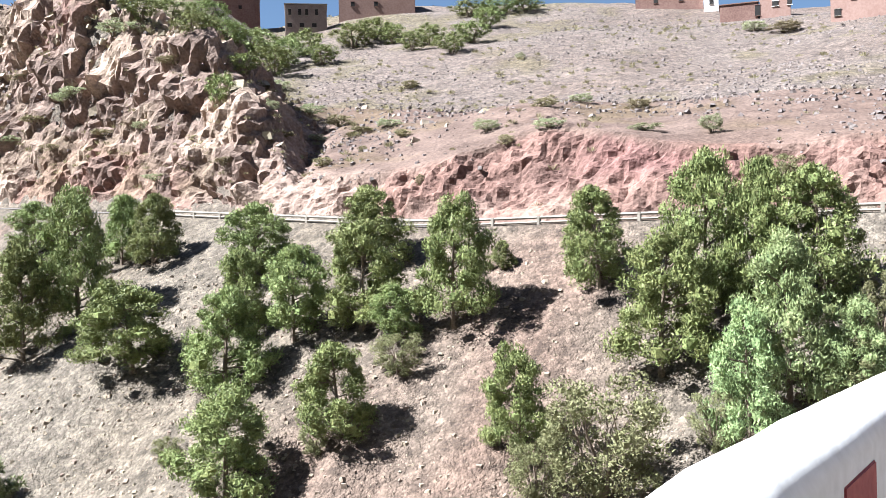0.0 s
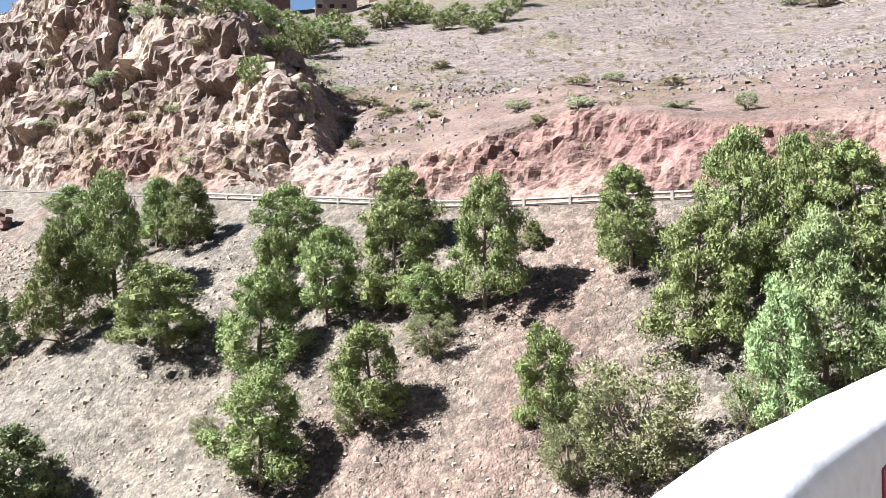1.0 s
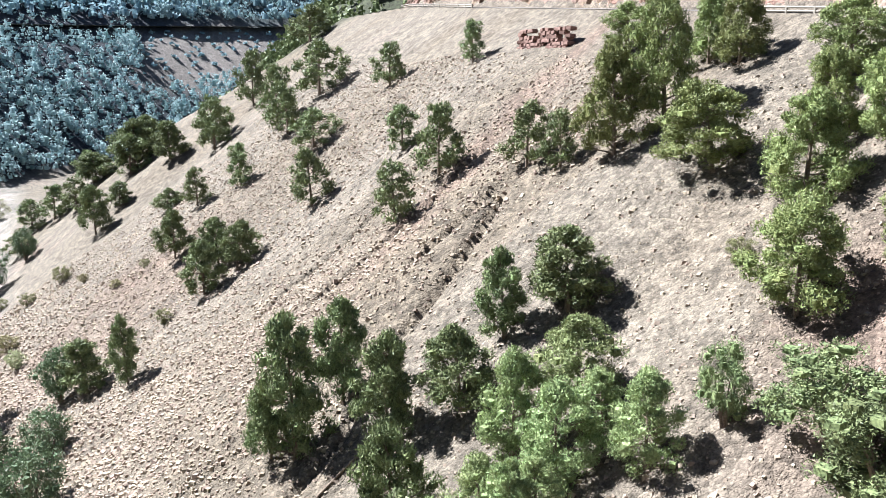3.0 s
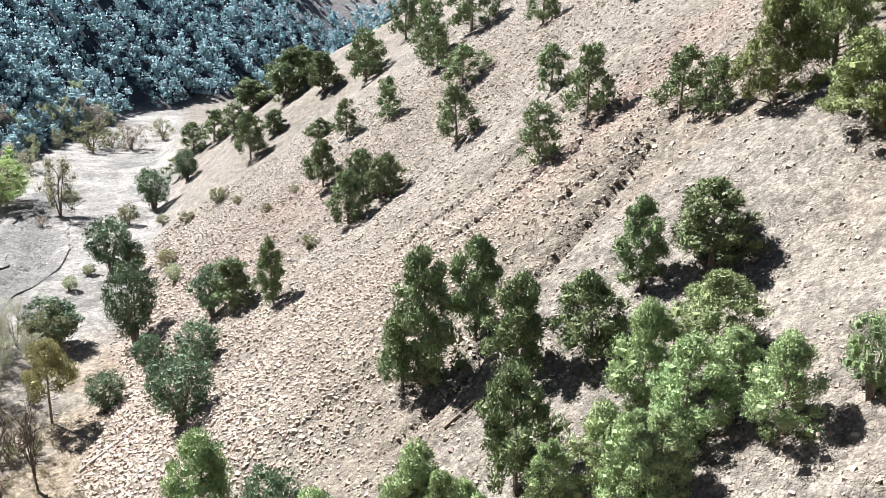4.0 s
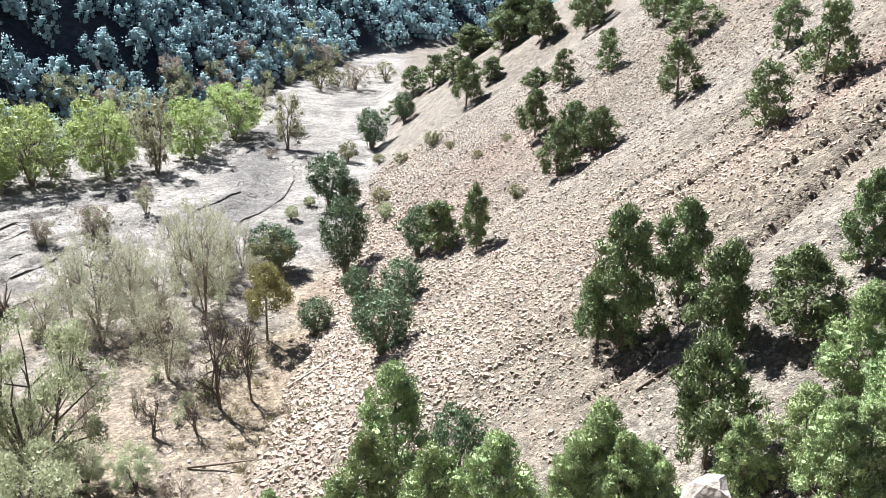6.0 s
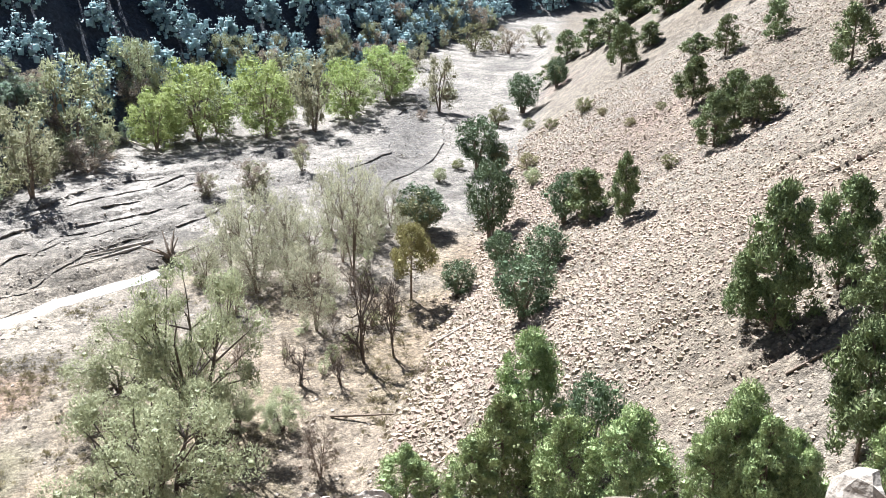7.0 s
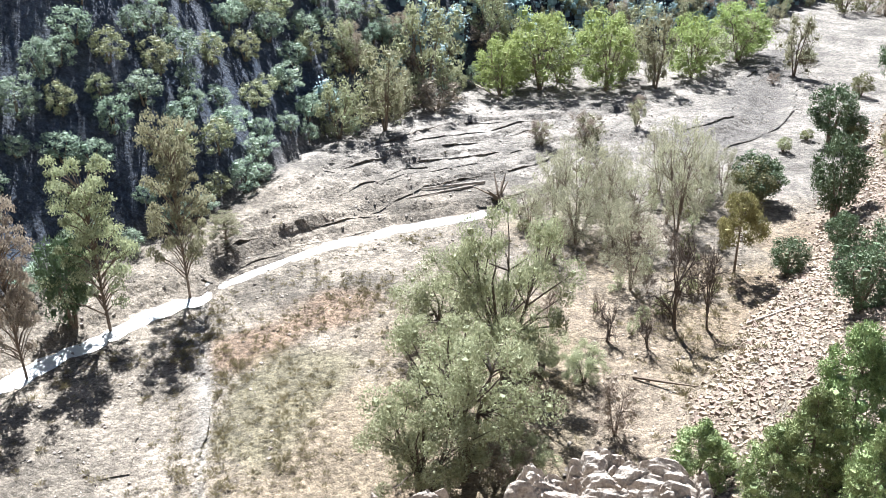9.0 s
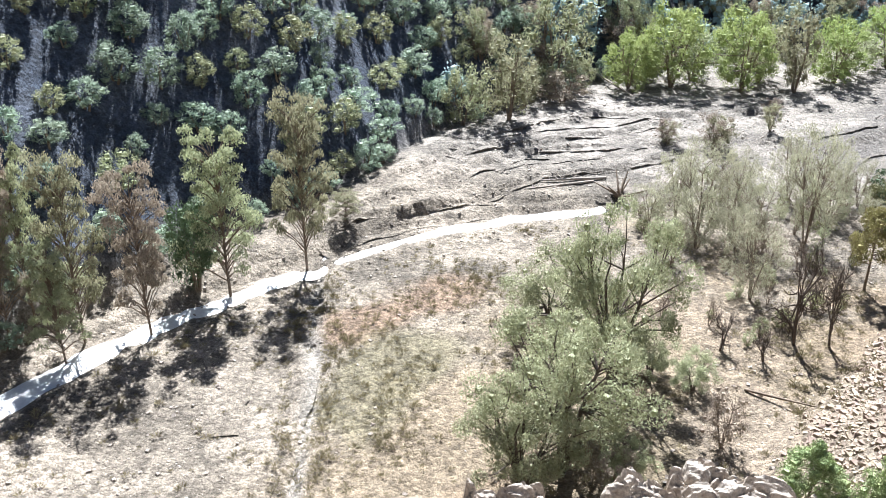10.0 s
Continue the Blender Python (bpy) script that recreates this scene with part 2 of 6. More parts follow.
        for source, low, high, start, end in ((part_of.outputs["Green"], 0.78, 1.2, 0.0, 1.0), (flecks.outputs["Fac"], 0.62, 1.12, 0.40, 0.56)):
            level, over = n.new("ShaderNodeMapRange"), n.new("ShaderNodeMix")
            level.inputs["From Min"].default_value, level.inputs["From Max"].default_value = start, end
            level.inputs["To Min"].default_value, level.inputs["To Max"].default_value = low, high
            link(source, level.inputs["Value"])
            over.data_type, over.blend_type = "RGBA", "MULTIPLY"
            over.inputs["Factor"].default_value = 1.0
            link(colour, over.inputs["A"])
            link(level.outputs["Result"], over.inputs["B"])
            colour = over.outputs["Result"]
        deep = n.new("ShaderNodeMath")
        deep.operation = "MULTIPLY_ADD"
        deep.inputs[1].default_value = -2.0
        link(lumps.outputs["Distance"], deep.inputs[0])
        link(height, deep.inputs[2])
        height = deep.outputs[0]
    if vary:
        info, hue = n.new("ShaderNodeObjectInfo"), n.new("ShaderNodeHueSaturation")
        isle = n.new("ShaderNodeMath")
        isle.operation = "ADD"
        link(info.outputs["Random"], isle.inputs[0])
        link(where.outputs["Random Per Island"], isle.inputs[1])
        for socket, low, high in (("Hue", 0.5 - 0.05 * vary, 0.5 + 0.05 * vary), ("Value", 1 - 0.5 * vary, 1 + 0.5 * vary)):
            spread = n.new("ShaderNodeMapRange")
            spread.inputs["From Max"].default_value = 2.0
            spread.inputs["To Min"].default_value, spread.inputs["To Max"].default_value = low, high
            link(isle.outputs[0], spread.inputs["Value"])
            link(spread.outputs["Result"], hue.inputs[socket])
        link(colour, hue.inputs["Color"])
        colour = hue.outputs["Color"]
    link(colour, bsdf.inputs["Base Color"])
    if bump:
        relief = n.new("ShaderNodeBump")
        relief.inputs["Strength"].default_value, relief.inputs["Distance"].default_value = 1.0, bump
        link(height, relief.inputs["Height"])
        link(relief.outputs["Normal"], bsdf.inputs["Normal"])
    if leaf:
        thin, mix = n.new("ShaderNodeBsdfTranslucent"), n.new("ShaderNodeMixShader")
        mix.inputs["Fac"].default_value = leaf
        link(colour, thin.inputs["Color"])
        link(bsdf.outputs["BSDF"], mix.inputs[1])
        link(thin.outputs["BSDF"], mix.inputs[2])
        link(mix.outputs["Shader"], n["Material Output"].inputs["Surface"])
    return m


SOIL = material("stony soil", ((0.228, 0.215, 0.202), (0.430, 0.409, 0.387)), 3.0, 0.95, 0.085, 16.0, attribute="soil", stones=0.11, coarse=0.42)
ROCK = material("layered sandstone", ((0.105, 0.080, 0.069), (0.262, 0.216, 0.190)), 3.0, 0.9, 0.30, 11.0, attribute="soil")
STONE = material("scree stone", ((0.170, 0.132, 0.098), (0.330, 0.266, 0.203)), 9.0, 0.9, 0.03, 40.0, vary=0.7)
HILL_STONE = material("purple-grey hill stone", ((0.105, 0.086, 0.079), (0.215, 0.182, 0.168)), 9.0, 0.9, 0.03, 40.0, vary=0.6)
PALE_STONE = material("pale limestone", ((0.196, 0.164, 0.133), (0.337, 0.298, 0.256)), 0.4, 0.9, 0.05, 6.0, vary=0.2)
SLAB_STONE = material("cracked buff bedrock", ((0.185, 0.150, 0.120), (0.40, 0.35, 0.295)), 0.10, 0.9, 0.02, 7.0)
BARK = material("grey-brown bark", ((0.10, 0.075, 0.055), (0.22, 0.17, 0.13)), 0.5, 0.9, 0.02)
DRY_WOOD = material("bleached dead wood", ((0.238, 0.203, 0.168), (0.364, 0.322, 0.280)), 0.6, 0.85, 0.01)
PINE = material("pine needles", ((0.078, 0.096, 0.034), (0.255, 0.280, 0.108)), 0.7, 0.5, vary=0.65, leaf=0.10)
PINE_DARK = material("shaded pine needles", ((0.054, 0.071, 0.034), (0.228, 0.266, 0.120)), 0.9, 0.5, vary=0.6, leaf=0.09)
PINE_MID = material("green pine needles", ((0.098, 0.132, 0.056), (0.338, 0.392, 0.178)), 0.7, 0.55, vary=0.65, leaf=0.11)
GOLD = material("yellowed pine needles", ((0.150, 0.142, 0.055), (0.345, 0.322, 0.138)), 1.4, 0.6, vary=0.4, leaf=0.22)
DARK_BARK = material("dark brown bark", ((0.055, 0.042, 0.035), (0.120, 0.095, 0.080)), 0.5, 0.9, 0.02)
OAK = material("dark evergreen leaves", ((0.058, 0.086, 0.048), (0.150, 0.190, 0.105)), 1.2, 0.5, vary=0.5, leaf=0.14)
OLIVE = material("grey-green leaves", ((0.205, 0.218, 0.118), (0.42, 0.435, 0.270)), 1.5, 0.6, vary=0.5, leaf=0.32)
JUNIPER = material("olive juniper scales", ((0.115, 0.118, 0.052), (0.25, 0.245, 0.125)), 1.2, 0.6, vary=0.4, leaf=0.18)
FRESH = material("fresh green leaves", ((0.21, 0.26, 0.085), (0.40, 0.46, 0.19)), 2.0, 0.55, vary=0.3, leaf=0.36)
AUTUMN = material("yellowing leaves", ((0.195, 0.190, 0.115), (0.36, 0.345, 0.222)), 2.0, 0.6, vary=0.4, leaf=0.38)
RUSSET = material("russet dry leaves", ((0.205, 0.165, 0.128), (0.345, 0.288, 0.230)), 1.0, 0.7, vary=0.4, leaf=0.32)
DRY_GRASS = material("dry grass and scrub", ((0.135, 0.118, 0.062), (0.30, 0.262, 0.155)), 4.0, 0.8, vary=0.5, leaf=0.15)
# Leaf colour pushed to blue in place of haze and sky-lit shade
HAZY_LEAF = material("haze-blue evergreen leaves", ((0.168, 0.258, 0.270), (0.380, 0.480, 0.475)), 5.0, 0.5, vary=0.6, leaf=0.44)
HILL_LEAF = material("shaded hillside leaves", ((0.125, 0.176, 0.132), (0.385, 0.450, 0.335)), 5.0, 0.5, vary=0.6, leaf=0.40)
WHITE = material("sun-bleached white paint", ((0.74, 0.73, 0.70), (0.86, 0.85, 0.83)), 0.6, 0.6, 0.004)
RED = material("faded red paint", ((0.26, 0.05, 0.06), (0.36, 0.09, 0.09)), 0.3, 0.6, 0.003)
CEMENT = material("weathered cement", ((0.194, 0.170, 0.142), (0.282, 0.251, 0.211)), 0.8, 0.85, 0.01)
ASPHALT = material("dusty asphalt", ((0.112, 0.101, 0.090), (0.180, 0.158, 0.141)), 2.0, 0.9, 0.01)
MUD = material("red earth render", ((0.140, 0.080, 0.066), (0.215, 0.135, 0.110)), 2.5, 0.9, 0.03)
BRICK = material("grey-brown block walling", ((0.180, 0.135, 0.112), (0.281, 0.225, 0.191)), 1.2, 0.9, 0.03, 12.0)
PINK = material("salmon render", ((0.225, 0.138, 0.112), (0.285, 0.190, 0.158)), 3.0, 0.85, 0.01)
DARK = material("dark opening", ((0.015, 0.013, 0.012), (0.03, 0.027, 0.025)), 1.0, 0.7)
WATER = material("wet white gravel and shallow water", ((0.475, 0.475, 0.468), (0.605, 0.605, 0.598)), 3.0, 0.3, 0.03, 14.0)
PALE_LEAF = material("pale sparse leaves", ((0.264, 0.255, 0.166), (0.405, 0.387, 0.276)), 1.5, 0.7, vary=0.3, leaf=0.36)
# Distant leaves carry the blue of haze and shade in their colour
HAZY_DARK = material("haze-blue distant leaves", ((0.130, 0.215, 0.245), (0.27, 0.37, 0.40)), 9.0, 0.6, vary=0.4, leaf=0.38)

# ---- building helpers ----
def mesh_of(name, verts, faces, mat, smooth=False):
    data = bpy.data.meshes.new(name)
    data.from_pydata([tuple(v) for v in verts] if not isinstance(verts, list) else verts, [], faces if isinstance(faces, list) else [tuple(f) for f in faces])
    data.materials.append(mat)
    if smooth:
        data.polygons.foreach_set("use_smooth", [True] * len(data.polygons))
    return data


def fast_mesh(name, verts, faces, mat, smooth=False):
    """A mesh from arrays: verts n x 3, faces m x 3 or m x 4."""
    verts, faces = np.asarray(verts, np.float32), np.asarray(faces, np.int32)
    data = bpy.data.meshes.new(name)
    k = faces.shape[1]
    data.vertices.add(len(verts))
    data.vertices.foreach_set("co", verts.ravel())
    data.loops.add(faces.size)
    data.loops.foreach_set("vertex_index", faces.ravel())
    data.polygons.add(len(faces))
    data.polygons.foreach_set("loop_start", np.arange(0, faces.size, k, dtype=np.int32))
    data.polygons.foreach_set("use_smooth", np.full(len(faces), smooth, bool))
    data.update(calc_edges=True)
    data.validate()
    data.materials.append(mat)
    return data


def under(name, data, parent, label="", m=None):
    """A part: a mesh under a thing, or under a part."""
    ob = new(name, data)
    ob.parent = parent
    if m is not None:
        ob.matrix_basis = m
    return tagged(ob, label)


def thing(name, label, category, m=None, group="", kind=""):
    ob = new(name)
    if m is not None:
        ob.matrix_basis = m
    return tagged(ob, label, category, group, kind)


def bm_mesh(name, bm, mat, smooth=False):
    data = bpy.data.meshes.new(name)
    bm.to_mesh(data)
    bm.free()
    data.materials.append(mat)
    if smooth:
        data.polygons.foreach_set("use_smooth", [True] * len(data.polygons))
    return data


def block(name, size, mat, bevel=0.02, jitter=0.0, seed=0):
    """A box on its base with worn edges."""
    rnd = random.Random(seed)
    bm = bmesh.new()
    bmesh.ops.create_cube(bm, size=1.0)
    bmesh.ops.scale(bm, vec=size, verts=bm.verts)
    bmesh.ops.translate(bm, vec=(0, 0, size[2] / 2), verts=bm.verts)
    if bevel:
        bmesh.ops.bevel(bm, geom=bm.edges[:], offset=bevel, segments=2, affect="EDGES")
    for v in bm.verts:
        v.co += Vector((rnd.uniform(-1, 1), rnd.uniform(-1, 1), rnd.uniform(-1, 1))) * jitter
    return bm_mesh(name, bm, mat)


def tubes(paths, sides=5):
    """Tapered tubes along paths of (point, radius): vertices and faces."""
    verts, faces = [], []
    for path in paths:
        pts = np.array([p for p, _ in path], float)
        rad = [r for _, r in path]
        start = len(verts)
        for i, p in enumerate(pts):
            d = pts[min(i + 1, len(pts) - 1)] - pts[max(i - 1, 0)]
            d = d / (np.linalg.norm(d) + 1e-9)
            a = np.cross(d, (0.31, 0.87, 0.11) if abs(d[2]) > 0.8 else (0, 0, 1))
            a = a / (np.linalg.norm(a) + 1e-9)
            b = np.cross(d, a)
            for k in range(sides):
                w = 2 * math.pi * k / sides
                verts.append(tuple(p + rad[i] * (math.cos(w) * a + math.sin(w) * b)))
        for i in range(len(pts) - 1):
            for k in range(sides):
                u, v = start + i * sides + k, start + i * sides + (k + 1) % sides
                faces.append((u, v, v + sides, u + sides))
    return verts, faces


def leaves(centres, radii, count, length, width, rnd, flat=0.75):
    """Leaf sprays on the shells of puffs: small pointed blades that face outwards, at odd angles."""
    centres, radii = np.asarray(centres, float), np.asarray(radii, float)
    n = len(centres) * count
    out = rnd.normal(size=(n, 3))
    out /= np.linalg.norm(out, axis=1, keepdims=True)
    out[:, 2] = np.where(out[:, 2] < -0.3, -0.5 * out[:, 2], out[:, 2])
    rr = np.repeat(radii, count)[:, None] * (0.55 + 0.5 * rnd.random((n, 1)))
    mid = np.repeat(centres, count, 0) + out * rr * (1, 1, flat)
    face = out + 0.55 * rnd.normal(size=(n, 3))
    tip = np.cross(face, rnd.normal(size=(n, 3))) + 0.5 * out * np.linalg.norm(face, axis=1, keepdims=True)
    tip /= np.linalg.norm(tip, axis=1, keepdims=True) + 1e-9
    side = np.cross(tip, face)
    side /= np.linalg.norm(side, axis=1, keepdims=True) + 1e-9
    size = (0.6 + 0.8 * rnd.random((n, 1)))
    l, w = tip * length * size, side * width * size
    verts = np.stack([mid - 0.4 * l, mid + w, mid + l, mid - w], 1).reshape(-1, 3)
    return verts, np.arange(4 * n).reshape(-1, 4)


def _lump(n):
    """A cube blown up to a ball: unit vertices and quads, n x n to a side."""
    verts, faces, seen = [], [], {}
    for axis in range(3):
        for sign in (-1, 1):
            def spot(i, j):
                q = [0.0, 0.0, 0.0]
                q[axis], q[(axis + 1) % 3], q[(axis + 2) % 3] = sign, 2 * i / n - 1, 2 * j / n - 1
                key = tuple(round(c, 4) for c in q)
                if key not in seen:
                    seen[key] = len(verts)
                    v = Vector(q).normalized()
                    verts.append((v.x, v.y, v.z))
                return seen[key]
            for i in range(n):
                for j in range(n):
                    f = (spot(i, j), spot(i + 1, j), spot(i + 1, j + 1), spot(i, j + 1))
                    faces.append(f if sign > 0 else f[::-1])
    return np.array(verts), np.array(faces)


LUMPS = {n: _lump(n) for n in (1, 2)}


def hearts(centres, radii, rnd, n=2, flat=0.8, triangles=False):
    """The dense twiggy hearts of leafy puffs: ragged lumps under the leaves."""
    centres, radii = np.asarray(centres, float), np.asarray(radii, float)
    v, f = LUMPS[n]
    k = len(centres)
    pts = v[None] * (1 + 0.28 * rnd.uniform(-1, 1, (k, len(v), 1))) * radii[:, None, None] * (1, 1, flat) + centres[:, None]
    faces = (f[None] + len(v) * np.arange(k)[:, None, None]).reshape(-1, 4)
    if triangles:
        faces = np.concatenate([faces[:, [0, 1, 2]], faces[:, [0, 2, 3]]])
    return pts.reshape(-1, 3), faces


def joined(a, b):
    return np.concatenate([a[0], b[0]]), np.concatenate([a[1], b[1] + len(a[0])])


def scales(centres, radii, count, length, width, rnd, flat=0.75):
    """Needle sprays laid over the shells of puffs: pointed blades that face outwards and tip upwards."""
    centres, radii = np.asarray(centres, float), np.asarray(radii, float)
    n = len(centres) * count
    out = rnd.normal(size=(n, 3))
    out /= np.linalg.norm(out, axis=1, keepdims=True)
    mid = np.repeat(centres, count, 0) + out * np.repeat(radii, count)[:, None] * (0.72 + 0.38 * rnd.random((n, 1))) * (1, 1, flat)
    face = out + 0.42 * rnd.normal(size=(n, 3))
    face /= np.linalg.norm(face, axis=1, keepdims=True)
    tip = 0.55 * out + (0, 0, 0.45) + 0.5 * rnd.normal(size=(n, 3))
    tip = tip - 0.8 * face * (tip * face).sum(1, keepdims=True)
    tip /= np.linalg.norm(tip, axis=1, keepdims=True) + 1e-9
    side = np.cross(tip, face)
    side /= np.linalg.norm(side, axis=1, keepdims=True) + 1e-9
    size = 0.6 + 0.8 * rnd.random((n, 1))
    verts = np.stack([mid + side * width * size, mid - side * width * size, mid + tip * length * size], 1)
    flip = (np.cross(verts[:, 1] - verts[:, 0], verts[:, 2] - verts[:, 0]) * face).sum(1) < 0
    verts[flip] = verts[flip][:, ::-1]
    return verts.reshape(-1, 3), np.arange(3 * n).reshape(-1, 3)


def pine_meshes(seed, puffs=60, count=90, slim=1.0, bare=0.08, blade=1.0, heart=0.56):
    """A bushy conifer, one metre tall and one wide: trunk with limbs, and an irregular rounded crown of tiered clumps."""
    rnd = np.random.default_rng(seed)
    lean = rnd.normal(0, 0.05, 2)
    paths = [[((lean[0] * z * z, lean[1] * z * z, z - 0.04), 0.024 * (1.02 - z) + 0.004) for z in (0.0, 0.2, 0.45, 0.7, 0.93)]]
    centres, radii = [], []
    lobes = rnd.uniform(0.48, 1.16, (5, 7))
    for i in range(puffs):
        u = ((i + 0.5) / puffs) ** 0.95
        z = bare + 0.05 + (0.89 - bare) * u
        env = slim * 0.41 * min(1.0, 0.74 + 1.0 * u) * max(0.0, 1 - u ** 2.2) ** 0.60
        a = i * 2.39996 + rnd.normal(0, 0.5)
        tier = lobes[min(4, int(5 * u)), int(a * 7 / 6.2832) % 7]
        reach = env * (0.50 + 0.50 * math.sqrt(rnd.random())) * tier
        c = np.array((lean[0] * z + reach * math.cos(a), lean[1] * z + reach * math.sin(a), z + rnd.normal(0, 0.025)))
        centres.append(c)
        radii.append((0.055 + 0.075 * rnd.random()) * (1.2 - 0.35 * u))
        if i % 3 == 0:
            paths.append([((lean[0] * z, lean[1] * z, z - 0.09), 0.008), ((c + (0, 0, -0.05)) * (0.6, 0.6, 1), 0.006), (c, 0.003)])
    tv, tf = tubes(paths)
    cv, cf = joined(scales(centres, radii, count, 0.042 * blade, 0.0080 * blade, rnd, 0.72), hearts(centres, np.array(radii) * heart, rnd, 1, 0.7, True))
    return fast_mesh("pine_trunk", tv, tf, BARK), (cv, cf)


def bush_meshes(seed, puffs=40, count=70, blade=1.0, heart=0.78, low=0.16, stems=4):
    """A rounded evergreen or shrub, one metre tall and one wide: short stems under a lumpy dome of leaf clumps."""
    rnd = np.random.default_rng(seed)
    centres, radii, paths = [], [], []
    lobes = rnd.uniform(0.68, 1.15, (3, 6))
    for k in range(stems):
        a = 6.2832 * k / stems + rnd.normal(0, 0.4)
        paths.append([((0.02 * math.cos(a), 0.02 * math.sin(a), -0.04), 0.030), ((0.07 * math.cos(a), 0.07 * math.sin(a), 0.22), 0.022), ((0.18 * math.cos(a), 0.18 * math.sin(a), 0.55), 0.009)])
    for i in range(puffs):
        w = 1 - 2 * (i + 0.5) / puffs
        a = i * 2.39996 + rnd.normal(0, 0.35)
        ring = math.sqrt(max(0.0, 1 - w * w))
        k = (0.55 + 0.45 * math.sqrt(rnd.random())) * lobes[min(2, int(1.5 * (1 - w))), int(a * 6 / 6.2832) % 6]
        centres.append(np.array((0.40 * k * ring * math.cos(a), 0.40 * k * ring * math.sin(a), max(low, 0.50 + 0.41 * k * w))))
        radii.append(0.075 + 0.065 * rnd.random())
    tv, tf = tubes(paths, 5)
    cv, cf = joined(scales(centres, radii, count, 0.055 * blade, 0.0125 * blade, rnd, 0.8), hearts(centres, np.array(radii) * heart, rnd, 1, 0.75, True))
    return fast_mesh("bush_stems", tv, tf, BARK), (cv, cf)


def broad_meshes(seed, puffs=30, count=60, spread=1.0, leafage=0.032, stems=3, low=0.25, thin=1.0, puff=1.0, heart=0.0, needle=False, wood=None):
    """A broad-leaved tree or bush, one metre tall and one wide, with forking stems under loose leafy puffs."""
    rnd = np.random.default_rng(seed)
    centres, radii, paths = [], [], []
    forks = []
    for k in range(stems):
        a = 2 * math.pi * k / stems + rnd.normal(0, 0.4)
        top = np.array((0.16 * spread * math.cos(a), 0.16 * spread * math.sin(a), 0.45 + 0.2 * rnd.random()))
        mid = top * (0.5, 0.5, 0.55) + rnd.normal(0, 0.02, 3)
        paths.append([((0.01 * math.cos(a), 0.01 * math.sin(a), -0.03), 0.030 * thin), (tuple(mid), 0.021 * thin), (tuple(top), 0.013 * thin)])
        forks.append((mid, top))
    for i in range(puffs):
        u = (i + 0.5) / puffs
        z = low + (0.92 - low) * u
        env = 0.42 * spread * math.sqrt(max(0.02, 1 - ((z - 0.55) / 0.50) ** 2))
        a = i * 2.39996 + rnd.normal(0, 0.6)
        reach = env * (0.35 + 0.7 * rnd.random())
        c = np.array((reach * math.cos(a), reach * math.sin(a), z + rnd.normal(0, 0.03)))
        centres.append(c)
        radii.append((0.07 + 0.06 * rnd.random()) * puff)
        mid, top = forks[int(np.argmin([np.hypot(*(f[1][:2] - c[:2])) for f in forks]))]
        root = top if c[2] > top[2] else mid
        bend = (root + c) / 2 + rnd.normal(0, 0.025, 3)
        paths.append([(tuple(root), 0.010 * thin), (tuple(bend), 0.007 * thin), (tuple(c), 0.003 * thin)])
    tv, tf = tubes(paths, 5)
    if needle:
        cv, cf = scales(centres, radii, count, leafage, leafage * 0.24, rnd, 0.9)
        if heart:
            cv, cf = joined((cv, cf), hearts(centres, np.array(radii) * heart, rnd, 1, 0.9, True))
    else:
        cv, cf = leaves(centres, radii, count, leafage, leafage * 0.42, rnd, 0.9)
        if heart:
            cv, cf = joined((cv, cf), hearts(centres, np.array(radii) * heart, rnd, 1, 0.9))
    return fast_mesh("forked_trunk", tv, tf, wood or BARK), (cv, cf)


def poplar_meshes(seed, puffs=46, count=44):
    """A tall riverside tree, one metre tall: a straight bare stem and a ragged narrow crown."""
    rnd = np.random.default_rng(seed)
    paths = [[((0.01 * rnd.normal(), 0.01 * rnd.normal(), z - 0.02), 0.016 * (1.05 - z)) for z in (0, 0.25, 0.5, 0.75, 0.98)]]
    centres, radii = [], []
    for i in range(puffs):
        z = 0.24 + 0.72 * (i + 0.5) / puffs
        env = 0.46 * (0.78 + 0.22 * math.sin(9 * z + seed)) * math.sqrt(max(0.05, 1 - abs(1.9 * (z - 0.55)) ** 2.5))
        a = i * 2.39996 + rnd.normal(0, 0.6)
        reach = env * (0.3 + 0.7 * rnd.random())
        c = np.array((reach * math.cos(a), reach * math.sin(a), z))
        centres.append(c)
        radii.append(0.055 + 0.055 * rnd.random())
        paths.append([((0, 0, z - 0.14), 0.006), (tuple(c * (0.5, 0.5, 1) - (0, 0, 0.05)), 0.004), (tuple(c), 0.002)])
    tv, tf = tubes(paths, 5)
    cv, cf = leaves(centres, radii, count, 0.0105, 0.0055, rnd, 0.55)
    return fast_mesh("tall_trunk", tv, tf, BARK), (cv, cf)


